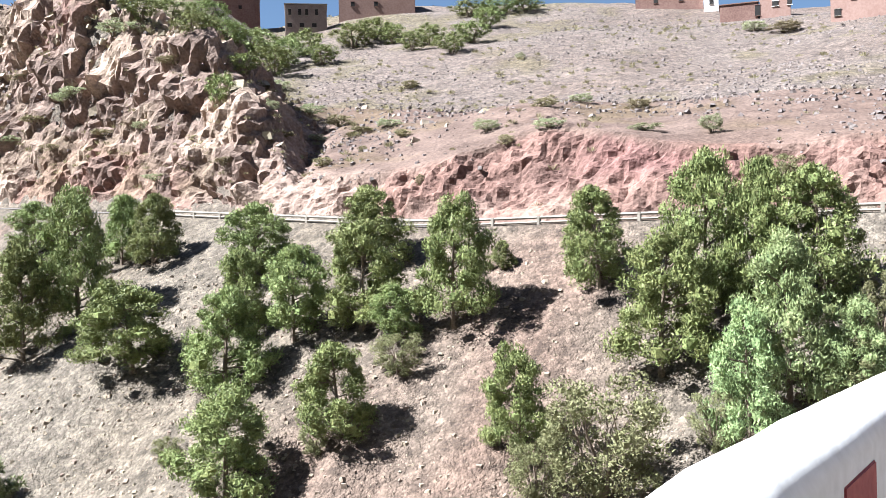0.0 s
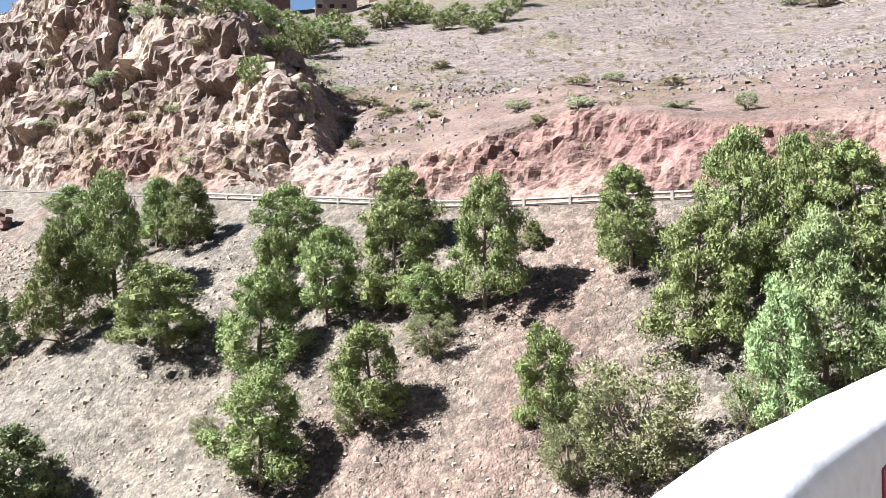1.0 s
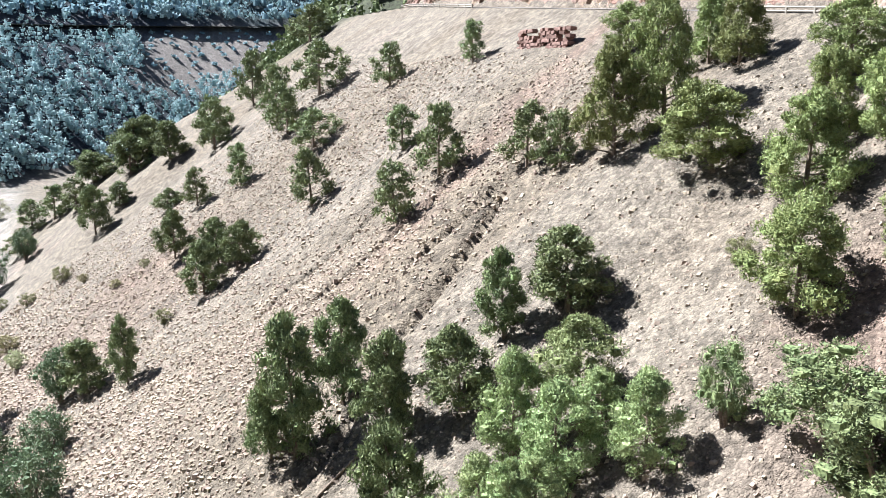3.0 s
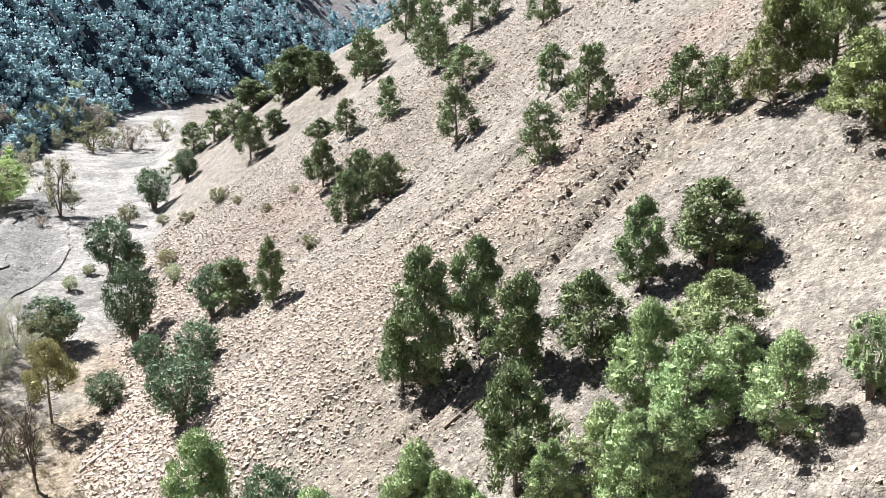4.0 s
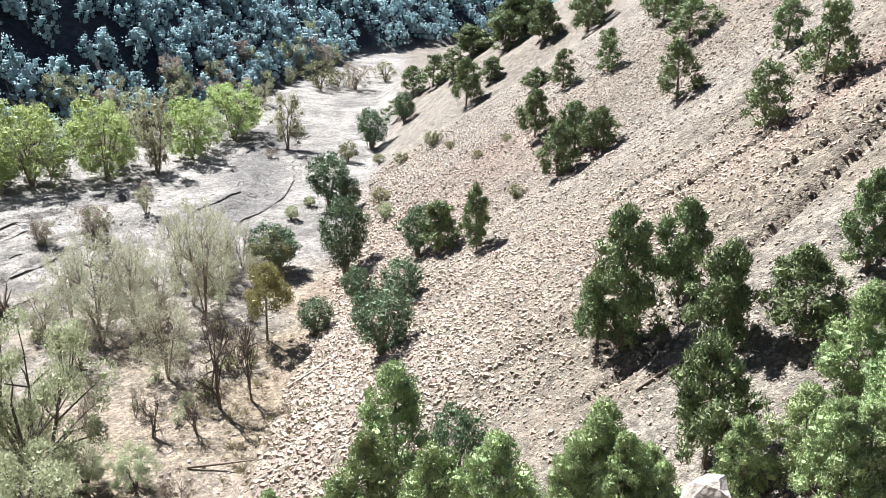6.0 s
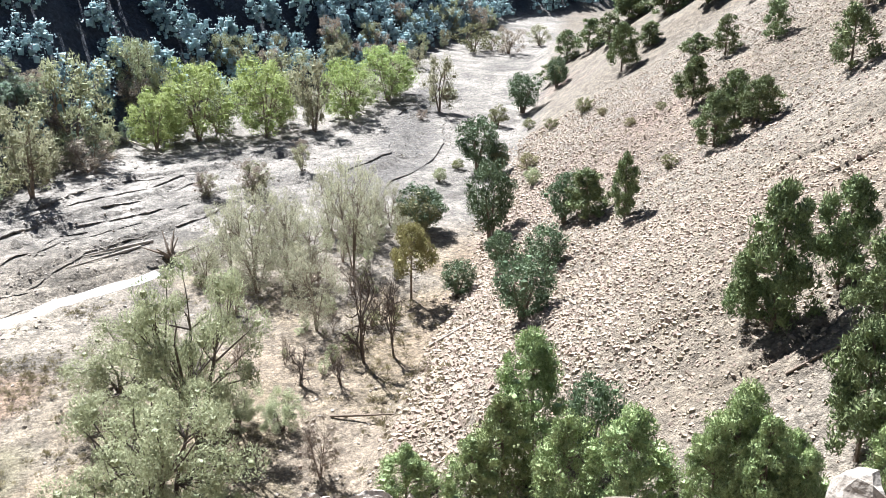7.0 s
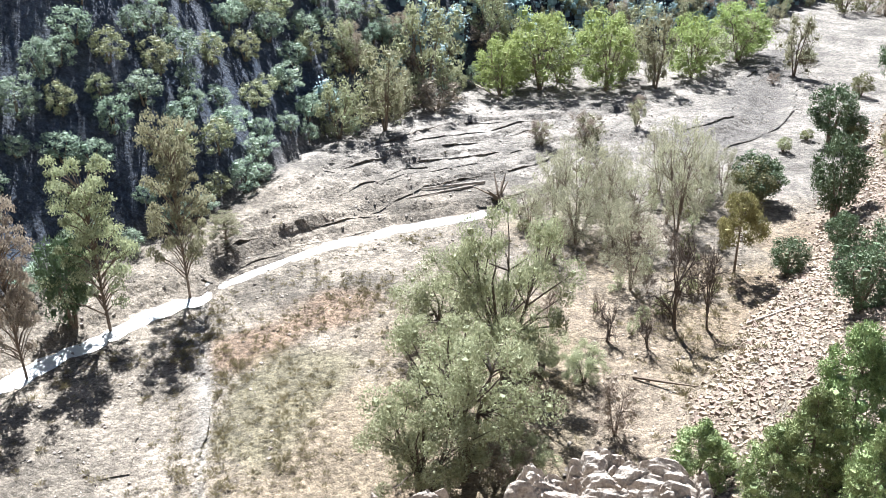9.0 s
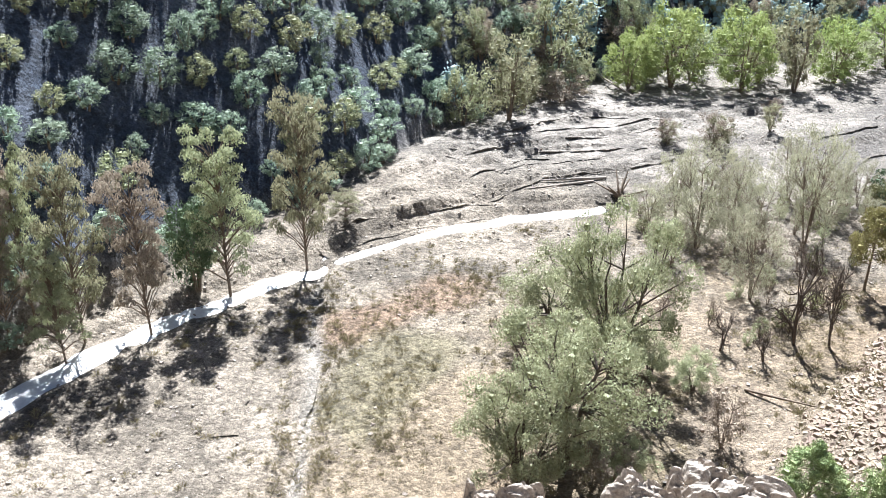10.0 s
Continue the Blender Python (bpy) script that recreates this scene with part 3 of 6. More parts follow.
def bare_meshes(seed, wood, stems=2, stout=1.0):
    """A leafless tree, one metre tall: trunk and limbs as one mesh, twigs as the other."""
    rnd = np.random.default_rng(seed)
    limbs, fine = [], []

    def grow(p, d, length, radius, level):
        pts = [(tuple(p), radius)]
        for k in range(3):
            d = d + rnd.normal(0, 0.16, 3) + (0, 0, 0.06)
            d = d / np.linalg.norm(d)
            p = p + d * length / 3
            pts.append((tuple(p), radius * (1 - 0.2 * (k + 1))))
            if level < 3:
                for _ in range(2 if level else 1 + k // 2):
                    side = d + rnd.normal(0, 0.65, 3)
                    grow(p, side / np.linalg.norm(side), length * (0.55 + 0.2 * rnd.random()), radius * 0.5, level + 1)
        (limbs if level < 2 else fine).append(pts)

    for k in range(stems):
        a = 2 * math.pi * k / stems
        grow(np.array((0.01 * math.cos(a), 0.01 * math.sin(a), -0.02)), np.array((0.22 * math.cos(a), 0.22 * math.sin(a), 1.0)), 0.52, 0.022 * stout, 0)
    tv, tf = tubes(limbs, 5)
    fv, ff = tubes(fine, 3)
    return fast_mesh("bare_limbs", tv, tf, wood), fast_mesh("twigs", fv, ff, wood)


def tree_kind(meshes, name, leaf_mat, label, category="tree", group="", crown_name="crown", crown_label=""):
    """The first of a kind of tree; it is set in place by plant()."""
    trunk, crown = meshes
    root = thing(name, label, category, group=group)
    under("trunk", trunk, root)
    if isinstance(crown, tuple):
        crown = fast_mesh(crown_name, crown[0], crown[1], leaf_mat)
    under(crown_name, crown, root, crown_label)
    root["free"] = 1
    return root


def plant(root, x, y, tall, wide, turn=0.0, sink=0.0, tip=0.0):
    """Sets a tree of that height and width on the ground: the first time the tree itself, then copies."""
    z = float(ground(x, y)) - sink
    m = Matrix.LocRotScale((x, y, z), Euler((tip, 0, turn)), (wide, wide, tall))
    if root.get("free"):
        del root["free"]
        root.matrix_basis = m
        return root
    keep = root.matrix_basis.copy()
    root.matrix_basis = Matrix.Identity(4)
    made = copy_thing(root, m)
    root.matrix_basis = keep
    return made


def tufts(name, x, y, size, mat, label, seed, blades=9, category="grass", z=None):
    r = np.random.default_rng(seed)
    c = np.stack([x, y, (ground(x, y) if z is None else z) + 0.25 * size], -1)
    n = len(x)
    root = np.repeat(c, blades, 0)
    sz = np.repeat(size, blades)[:, None]
    out = r.normal(size=(n * blades, 3))
    out[:, 2] = np.abs(out[:, 2]) + 0.7
    out /= np.linalg.norm(out, axis=1, keepdims=True)
    side = np.cross(out, r.normal(size=(n * blades, 3)))
    side /= np.linalg.norm(side, axis=1, keepdims=True)
    base = root + 0.25 * sz * out * (1, 1, 0) - (0, 0, 0.2) * sz
    verts = np.stack([base, base + 0.35 * out * sz + 0.035 * side * sz, base + 0.7 * out * sz, base + 0.35 * out * sz - 0.035 * side * sz], 1).reshape(-1, 3)
    return tagged(new(name, fast_mesh(name, verts, np.arange(4 * n * blades).reshape(-1, 4), mat)), label, category, kind="stuff")

# ---- the ground: one sheet, finer where the camera looks ----
def soil_colour(x, y, z):
    """The soil's colour from place to place: buff scree, red earth, pale gravel, dry turf, and blue painted-in shade
    under the far woods.
    """
    p, s = along(x, y)
    d = beyond_bank(x, y)
    n1, n2, n3 = rough(x, y, 26, 4, 81), rough(p, s * 0.35, 15, 4, 82), rough(x, y, 7, 3, 83)
    scree = np.array((0.435, 0.376, 0.305)) + n2[:, None] * np.array((0.05, 0.055, 0.06)) * 0.9
    grey, red = np.array((0.46, 0.405, 0.335)), np.array((0.46, 0.315, 0.255))
    k = ease(n1 + 0.4 * n2, 0.15, 0.8)[:, None] * 0.8
    col = scree * (1 - k) + grey * k
    streak = np.exp(-(((p - 20 + 4 * n3) / 6) ** 2)) * ease(s, 30, 45) + 0.8 * np.exp(-(((p - 68 - 0.4 * (s - 48) + 2 * n3) / 2.0) ** 2)) * ease(s, 25, 40) + 0.5 * ease(n2, 0.5, 1.0)
    streak = streak + 0.8 * np.exp(-((np.hypot(x + 88, y - 57) + 5 * n3) / 8.5) ** 2)
    k = np.clip(streak, 0, 1)[:, None] * 0.75
    col = col * (1 - k) + red * k
    up = s - road_s(p)
    hill = np.array((0.445, 0.368, 0.330)) + n1[:, None] * np.array((0.04, 0.05, 0.055))
    turf = np.array((0.36, 0.31, 0.17))
    k = ease(n3 + 0.5 * n1 + 0.6 * ease(p, 45, 75), 0.3, 1.0)[:, None] * 0.6
    hill = hill * (1 - k) + turf * k
    k = ease(up, 6, 12)[:, None]
    col = col * (1 - k) + hill * k
    bed = (np.array((0.54, 0.502, 0.455)) + n1[:, None] * 0.03) * (1 + 0.42 * np.clip(0.8 * n3 + 0.7 * wave(x, y, 1.6, 84), -1, 1))[:, None]
    meadow = np.array((0.53, 0.45, 0.34))
    near = 1 - ease(np.hypot(x, y), 95, 115)
    k = (near * ease(-d, 22, 34) * ease(n3 + n1, -0.5, 0.5))[:, None] * 0.8
    bed = bed * (1 - k) + meadow * k
    bed = bed * (1 - near[:, None] * np.array((0.0, 0.05, 0.13)))
    rust, olive = np.array((0.46, 0.32, 0.22)), np.array((0.39, 0.355, 0.23))
    for tone, seed, low in ((rust, 85, 0.35), (olive, 86, 0.2)):
        k = (near * ease(-d, 24, 34) * ease(wave(0.8 * x + 0.6 * y, (0.6 * x - 0.8 * y) * 0.4, 9, seed) + 0.5 * n3, low, low + 0.6))[:, None] * 0.45
        bed = bed * (1 - k) + tone * k
    for tone, line, wide in ((rust, ((-66, -19.5), (-70, -15), (-73, -11)), 3.0), (olive, ((-53, -15.5), (-57.5, -14.5), (-63, -13)), 3.4), (np.array((0.56, 0.46, 0.35)), ((-49, 14), (-58, 14), (-67, 14), (-72, 10)), 6.0), (np.array((0.72, 0.68, 0.62)), SIDE_CHANNEL, 0.5)):
        k = ((1 - ease(off_line(x, y, line) + 0.5 * wide * n3, 0.5 * wide, 1.4 * wide)) * 0.8)[:, None]
        bed = bed * (1 - k) + tone * k
    k = ((1 - ease(off_line(x, y, SCARPS[5]) + n3, 3.5, 6.0)) * 0.75)[:, None]
    bed = bed * (1 - k) + np.array((0.30, 0.28, 0.265)) * k
    k = (1 - ease(s + 2 * n3, 0.5, 5))[:, None]
    col = col * (1 - k) + bed * k
    # Blue tone, darker with distance, puts the slope's shade into its soil
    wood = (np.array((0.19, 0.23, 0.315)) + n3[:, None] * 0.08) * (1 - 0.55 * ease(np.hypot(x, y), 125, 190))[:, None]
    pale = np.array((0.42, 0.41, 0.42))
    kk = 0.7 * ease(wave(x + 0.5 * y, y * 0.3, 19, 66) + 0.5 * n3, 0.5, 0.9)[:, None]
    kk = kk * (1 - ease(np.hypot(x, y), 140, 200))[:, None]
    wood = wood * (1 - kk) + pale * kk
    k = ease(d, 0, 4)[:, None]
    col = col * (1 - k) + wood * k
    # Deep blue here paints shade and haze onto the far hills' soil
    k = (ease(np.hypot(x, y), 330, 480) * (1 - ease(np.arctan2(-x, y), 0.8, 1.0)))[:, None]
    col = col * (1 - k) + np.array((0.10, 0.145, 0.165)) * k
    k = (ease(np.hypot(x, y), 300, 340) * (1 - ease(np.arctan2(-x, y), 0.92, 0.98)) * ease(z, -16, -6) * (1 - ease(z + 2 * n3, 18, 21)) * ease(d, 2, 8))[:, None]
    col = col * (1 - k) + (np.array((0.52, 0.475, 0.45)) + 0.06 * n3[:, None]) * k
    k = (1 - ease(np.hypot(x + 155, y - 257), 110, 125))[:, None]
    col = col * (1 - k) + np.array((0.13, 0.15, 0.085)) * k
    k = (ease(np.hypot(x, y), 700, 800) * (1 - ease(np.arctan2(-x, y), 0.68, 0.72)))[:, None]
    col = col * (1 - k) + np.array((0.50, 0.42, 0.41)) * k
    k = (ease(cliff_h(p - 0.62 * np.maximum(up - 7, 0) * (1 - ease(p, 70, 95))), 6, 11) * ease(up, 6, 9) * (1 - ease(up, 24, 45)))[:, None]
    col = col * (1 - k) + (np.array((0.42, 0.36, 0.30)) + n3[:, None] * 0.06) * k
    k = (1 - ease(np.hypot(x, y), 10, 16))[:, None]
    col = col * (1 - k) + np.array((0.62, 0.53, 0.43)) * k
    return np.clip(col, 0.03, 0.85)


def colour_layer(data, colours):
    layer = data.color_attributes.new("soil", "FLOAT_COLOR", "POINT")
    layer.data.foreach_set("color", np.c_[colours, np.ones(len(colours))].astype(np.float32).ravel())


def land():
    azim = np.concatenate([np.arange(-45, 142, 0.48), np.arange(142, 314.9, 3.2)])
    rings = np.concatenate([np.linspace(0.6, 14, 50)[:-1], np.linspace(14, 30, 34)[:-1], np.linspace(30, 150, 290)[:-1], np.linspace(150, 330, 140)[:-1], np.geomspace(330, 3200, 70)])
    a, r = np.meshgrid(np.radians(azim), rings, indexing="ij")
    x, y = (-np.sin(a) * r).ravel(), (np.cos(a) * r).ravel()
    z = ground(x, y)
    p, s = along(x, y)
    up = s - road_s(p)
    # The sheet dips below the rock face, which has a finer mesh of its own
    sink = 2.2 * ease(up, 7.5, 9) * (1 - ease(up, 34, 39)) * ease(p, -60, -54) * (1 - ease(p, 172, 178))
    na, nr = len(azim), len(rings)
    i, j = np.meshgrid(np.arange(na), np.arange(nr - 1), indexing="ij")
    i2 = (i + 1) % na
    faces = np.stack([i * nr + j, i * nr + j + 1, i2 * nr + j + 1, i2 * nr + j], -1).reshape(-1, 4)[:, ::-1]
    verts = np.c_[x, y, z - sink]
    data = fast_mesh("ground", verts, faces, SOIL, True)
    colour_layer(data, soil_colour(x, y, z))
    return tagged(new("ground", data), "stony buff and reddish valley ground with scree slopes", "ground", kind="structure")


land()


def hub_cap():
    """The patch of ground under the camera's feet."""
    ring = [(-math.sin(radians(a)) * 0.62, math.cos(radians(a)) * 0.62) for a in range(0, 360, 20)]
    verts = [(0, 0, float(ground(0, 0)))] + [(x, y, float(ground(x, y))) for x, y in ring]
    data = mesh_of("footing", verts, [(0, 1 + k, 1 + (k + 1) % 18) for k in range(18)], SOIL)
    colour_layer(data, np.tile((0.6, 0.5, 0.4), (len(verts), 1)))
    tagged(new("ground_footing", data), "trodden stony ground at the viewpoint", "ground", kind="structure")


hub_cap()


def facets(x, y, z, size, seed):
    """Angular noise in space: each cell of a jittered lattice is a tilted block. Gives its height, the gap to its neighbour and its own number."""
    q = np.stack([x, y, z], -1) / size
    cell = np.floor(q).astype(np.int64)
    best, second = np.full(len(q), 9.0), np.full(len(q), 9.0)
    number, off = np.zeros(len(q)), np.zeros_like(q)
    for di in (-1, 0, 1):
        for dj in (-1, 0, 1):
            for dk in (-1, 0, 1):
                i, j, k = cell[:, 0] + di, cell[:, 1] + dj, cell[:, 2] + dk
                m = i + 7919 * k
                spot = np.stack([i + hashed(m, j, seed), j + hashed(m, j, seed + 1), k + hashed(m, j, seed + 2)], -1)
                rel = q - spot
                dist = np.sqrt((rel * rel).sum(1))
                nearer = dist < best
                second = np.where(nearer, best, np.minimum(second, dist))
                best = np.where(nearer, dist, best)
                number = np.where(nearer, hashed(m, j, seed + 3), number)
                off = np.where(nearer[:, None], rel, off)
    lean = np.stack([np.sin(61 * number), np.cos(83 * number), 0.7 * np.sin(131 * number)], -1)
    return number - 0.5 + 0.45 * (off * lean).sum(1), second - best, number


def rock_face():
    """The cut rock and the crag above the road: blocks, ledges and clefts that stand out of the hill."""
    ps = np.arange(-62, 180, 0.36)
    ups = 6.0 + 34.0 * np.linspace(0, 1, 116) ** 1.35
    p, up = np.meshgrid(ps, ups, indexing="ij")
    shape = p.shape
    sr = road_s(p)
    x, y = place_on(p, sr + up)
    z = ground(x, y)
    bx, by = place_on(p, sr + up + 0.8)
    cx, cy = place_on(p + 0.8, road_s(p) + up)
    gs, gp = (ground(bx, by) - z) / 0.8, (ground(cx, cy) - z) / 0.8
    # Which way the hill faces, along the road and across it
    long = np.sqrt(1 + gs * gs + gp * gp)
    ns, npp, nz = -gs / long, -gp / long, 1 / long
    back = np.maximum(up - 7, 0)
    tall = cliff_h(p - 0.62 * back * (1 - ease(p, 70, 95)))
    big = ease(tall, 5, 11) * (1 - ease(back, 16, 32))
    big, P, S, Z = big.ravel(), p.ravel(), (sr + up).ravel(), z.ravel()
    P2 = P + 1.2 * wave(S, Z, 5, 90)
    f1, g1, n1 = facets(P2, S, Z * 0.75, 4.8, 300)
    f2, g2, n2 = facets(P2, S, Z * 0.85, 1.9, 310)
    f3, g3, n3 = facets(P, S, Z * 1.1, 0.9, 320)
    steep = ease(np.sqrt(gs * gs + gp * gp).ravel(), 0.45, 1.1)
    bare = ease(rough(P, Z + 0.5 * S, 7, 3, 92) + 0.30, -0.3, 0.5)
    out = big * (2.3 * f1 * (0.25 + 0.75 * bare) + 0.85 * f2 * (0.15 + 0.85 * bare) + 0.48 * f3 * (0.6 + 0.4 * bare) + 0.6 * rough(P, Z, 3, 3, 98) + 0.35 * rough(P, S + Z, 1.3, 2, 99) - 0.7 * (1 - ease(g1, 0.0, 0.10)) * bare - 0.15 * (1 - ease(g2, 0.0, 0.10)))
    out = out + (1 - big) * (0.12 + 0.88 * steep) * (0.32 * f2 + 0.30 * f3 + 0.55 * rough(P, S, 2.5, 3, 94) + 0.40 * rough(P, S, 1.0, 2, 93) - 0.05 * (1 - ease(g3, 0, 0.15)))
    edge = (ease(up, 6.4, 8.5) * (1 - ease(up, 36, 40)) * ease(p, -62, -54) * (1 - ease(p, 176, 180))).ravel()
    out = (out - 0.03 + 0.1 * big) * edge - 0.35 * (1 - edge)
    x, y = place_on(P + out * npp.ravel(), S + out * ns.ravel())
    z = Z + out * nz.ravel()
    buff, redr, pale, purple, turf, dark = (np.array(c) for c in ((1.12, 0.99, 0.90), (1.00, 0.71, 0.63), (1.62, 1.50, 1.30), (0.80, 0.52, 0.52), (0.78, 0.72, 0.50), (0.62, 0.52, 0.47)))
    w1 = rough(P, Z, 16, 3, 101)
    col = np.tile(buff, (len(P), 1)) * (0.82 + 0.36 * n2)[:, None]

    def over(tone, k):
        return col * (1 - k[:, None]) + tone * (0.8 + 0.4 * n3)[:, None] * k[:, None]
    col = over(redr, 0.85 * ease(w1 + 0.9 * (n1 - 0.5), -0.15, 0.4))
    col = over(dark, 0.7 * ease(n2, 0.78, 0.84) * big)
    col = over(pale, 0.9 * ease(n1 + 0.35 * rough(P, Z, 5, 2, 103), 0.92, 1.0) * big)
    col = over(redr * (0.76, 0.76, 0.79), 0.85 * (1 - big) * ease(-P, -46, -26) * (0.2 + 0.8 * steep) * (1 - ease(up.ravel(), 13, 19)))
    col = over(purple, 0.9 * np.exp(-(((P - 17) / 7.5) ** 2)) * ease(Z - road_z(P), 2.0, 4.0) * (1 - ease(up.ravel(), 17, 22)) )
    soil = soil_colour(x, y, z) * 1.3
    k = ((1 - big) * (1 - steep) * ease(up.ravel(), 9, 13))[:, None]
    col = col * (1 - k) + soil * k
    col = over(turf, 0.5 * ease(0.5 - bare + 0.35 * rough(P, S, 4, 3, 104), 0.0, 0.5) * big)
    na, nv = shape
    i, j = np.meshgrid(np.arange(na - 1), np.arange(nv - 1), indexing="ij")
    faces = np.stack([i * nv + j, i * nv + j + 1, (i + 1) * nv + j + 1, (i + 1) * nv + j], -1).reshape(-1, 4)[:, ::-1]
    data = fast_mesh("rock_face", np.c_[x, y, z], faces, ROCK)
    colour_layer(data, col)
    # Tussocks on the ledges
    r = np.random.default_rng(44)
    lush = 0.03 + 0.16 * ease(rough(P, Z + S, 6, 3, 105), 0.0, 0.7) * (1 - bare * 0.7)
    spots = np.flatnonzero((r.random(len(P)) < lush * big) & (edge > 0.9))
    spots = r.permutation(spots)[:4200]
    tufts("ledge_scrub", x[spots], y[spots], r.uniform(0.3, 0.85, len(spots)), DRY_GRASS, "olive tussocks on the ledges of the rock", 45, 20, "scrub", z[spots])
    tagged(new("rock_face", data), "buff and red blocky rock crag above the road", "cliff", kind="structure")


rock_face()


def ribbon(name, p0, p1, s_off0, s_off1, lift, mat, label, category, step=1.5):
    """A strip along the road's bench."""
    ps = np.arange(p0, p1, step)
    verts, faces = [], []
    for k, p in enumerate(ps):
        for off in (s_off0, s_off1):
            x, y = place_on(p, road_s(p) + off)
            verts.append((x, y, float(road_z(p)) + lift))
        if k:
            faces.append((2 * k - 2, 2 * k - 1, 2 * k + 1, 2 * k))
    return tagged(new(name, mesh_of(name, verts, faces, mat)), label, category, kind="structure")


ribbon("road", -60, 176, 0.9, 6.0, 0.06, ASPHALT, "dusty grey asphalt road cut into the slope", "road")


def cut_banks():
    """Low undercut edges of gravel left by floods along the river bed."""
    r = np.random.default_rng(61)
    lines = [(line, 0.46, 0.0) for line in SCARPS[:5]] + [(SCARPS[1], 0.20, 4.2), (SCARPS[2], 0.22, -2.6), (SCARPS[3], 0.22, 2.6), (SCARPS[0], 0.2, -3.0), (SCARPS[6], 0.3, 0.0), (SCARPS[6], 0.2, 5.0), (SCARPS[5], 0.25, 3.0), (SCARPS[5], 0.2, -5.0)]
    for line, tall, shift in lines:
        pts = np.array(line, float)
        run = np.r_[0, np.cumsum(np.hypot(*np.diff(pts, axis=0).T))]
        t = np.arange(0.5, run[-1], 0.55)
        x, y = np.interp(t, run, pts[:, 0]), np.interp(t, run, pts[:, 1])
        dx, dy = np.gradient(x), np.gradient(y)
        nx, ny = -dy / np.hypot(dx, dy), dx / np.hypot(dx, dy)
        sway = shift + 1.0 * wave(t, 0 * t + shift + y[0], 6, 65) + 0.35 * wave(t, 0 * t, 1.6, 66)
        x, y = x + nx * sway, y + ny * sway
        high = tall * np.clip(0.5 + 0.75 * wave(t, 0 * t + 3 * shift + x[0], 7, 67), 0.02, 1.2) * np.minimum(1, np.minimum(t, run[-1] - t) / 4) * r.uniform(0.8, 1.1, len(t))
        prof = ((2.4, 0.0, -0.06), (1.0, 0.85, 0.0), (-0.05, 1.0, 0.02), (-0.28, 0.92, 0.0), (-0.12, 0.35, 0.0), (-0.10, 0.0, -0.15))
        base = ground(x - 0.9 * nx, y - 0.9 * ny)
        rows = []
        for off, up, lift in prof:
            jit = 0.05 * r.normal(size=len(t))
            rows.append(np.c_[x + nx * (off + jit), y + ny * (off + jit), (ground(x + nx * off, y + ny * off) if off > 2 else base + up * high) + lift])
        verts = np.stack(rows, 1).reshape(-1, 3)
        k, w = len(t), len(prof)
        i, j = np.meshgrid(np.arange(k - 1), np.arange(w - 1), indexing="ij")
        faces = np.stack([i * w + j, (i + 1) * w + j, (i + 1) * w + j + 1, i * w + j + 1], -1).reshape(-1, 4)
        data = fast_mesh("cut_bank", verts, faces, SOIL)
        colour_layer(data, soil_colour(verts[:, 0], verts[:, 1], verts[:, 2]))
        tagged(new("cut_bank", data), "undercut edge of pale gravel in the river bed", "river bank", kind="structure")


cut_banks()

# ---- trees and bushes, each as x, y, height, width ----
UPPER_PINES = ((-26.1, 54.8, 7.7, 4.3), (-23.1, 56.0, 8.9, 4.4), (-32.9, 71.5, 4.3, 3.8), (-23.2, 64.1, 5.3, 3.3), (-20.4, 62.4, 5.2, 3.5), (-17.9, 50.7, 5.3, 4.8), (-11.9, 55.8, 5.1, 4.0), (-11.3, 51.0, 5.2, 3.0), (-11.5, 46.1, 6.0, 4.3), (-9.7, 38.6, 5.2, 4.2), (-8.2, 48.0, 5.3, 3.3), (-4.4, 47.1, 6.1, 3.9), (-4.2, 53.0, 4.9, 4.1), (0.4, 44.8, 6.7, 3.7), (-2.5, 45.2, 3.0, 2.3), (-4.9, 40.0, 4.7, 3.4), (3.2, 48.3, 1.7, 1.3))
EAST_PINES = ((7.7, 44.1, 5.3, 4.3), (9.2, 38.0, 6.4, 5.0), (11.7, 39.8, 7.8, 4.4), (13.7, 38.9, 7.3, 3.9), (16.0, 37.4, 6.9, 5.5), (13.3, 34.4, 7.0, 4.5), (11.4, 33.4, 5.7, 3.4), (15.6, 33.2, 4.0, 3.1), (3.0, 36.3, 4.9, 3.3))
EAST_BUSHES = ((5.8, 33.5, 4.5, 4.7), (10.3, 33.9, 2.3, 2.0), (16.1, 33.4, 2.1, 3.1), (20.1, 53.1, 1.9, 2.9), (3.4, 34.1, 2.5, 2.5), (-2.3, 42.8, 2.0, 2.5), (-6.0, 40.0, 1.4, 1.3), (-13.7, 43.3, 1.3, 1.5), (17.4, 35.4, 2.9, 2.3))
SPUR_PINES = ((-56.8, 83.3, 4.7, 2.9), (-73.9, 89.4, 5.7, 4.1), (-95.1, 98.4, 8.2, 7.0), (-136.9, 139.7, 7.6, 8.7), (-98.9, 93.1, 9.1, 5.6), (-124.1, 111.2, 10.0, 5.3), (-119.7, 98.0, 8.3, 5.9), (-134.0, 99.7, 6.9, 5.3), (-87.3, 75.2, 5.4, 3.3), (-94.2, 73.6, 5.2, 3.1), (-77.3, 78.4, 4.9, 5.3), (-65.3, 65.5, 6.1, 3.7), (-55.0, 68.1, 4.5, 3.1), (-45.3, 60.9, 6.3, 3.7), (-45.6, 55.1, 5.1, 3.3), (-34.1, 56.9, 4.9, 3.3), (-30.6, 55.7, 4.1, 2.4))
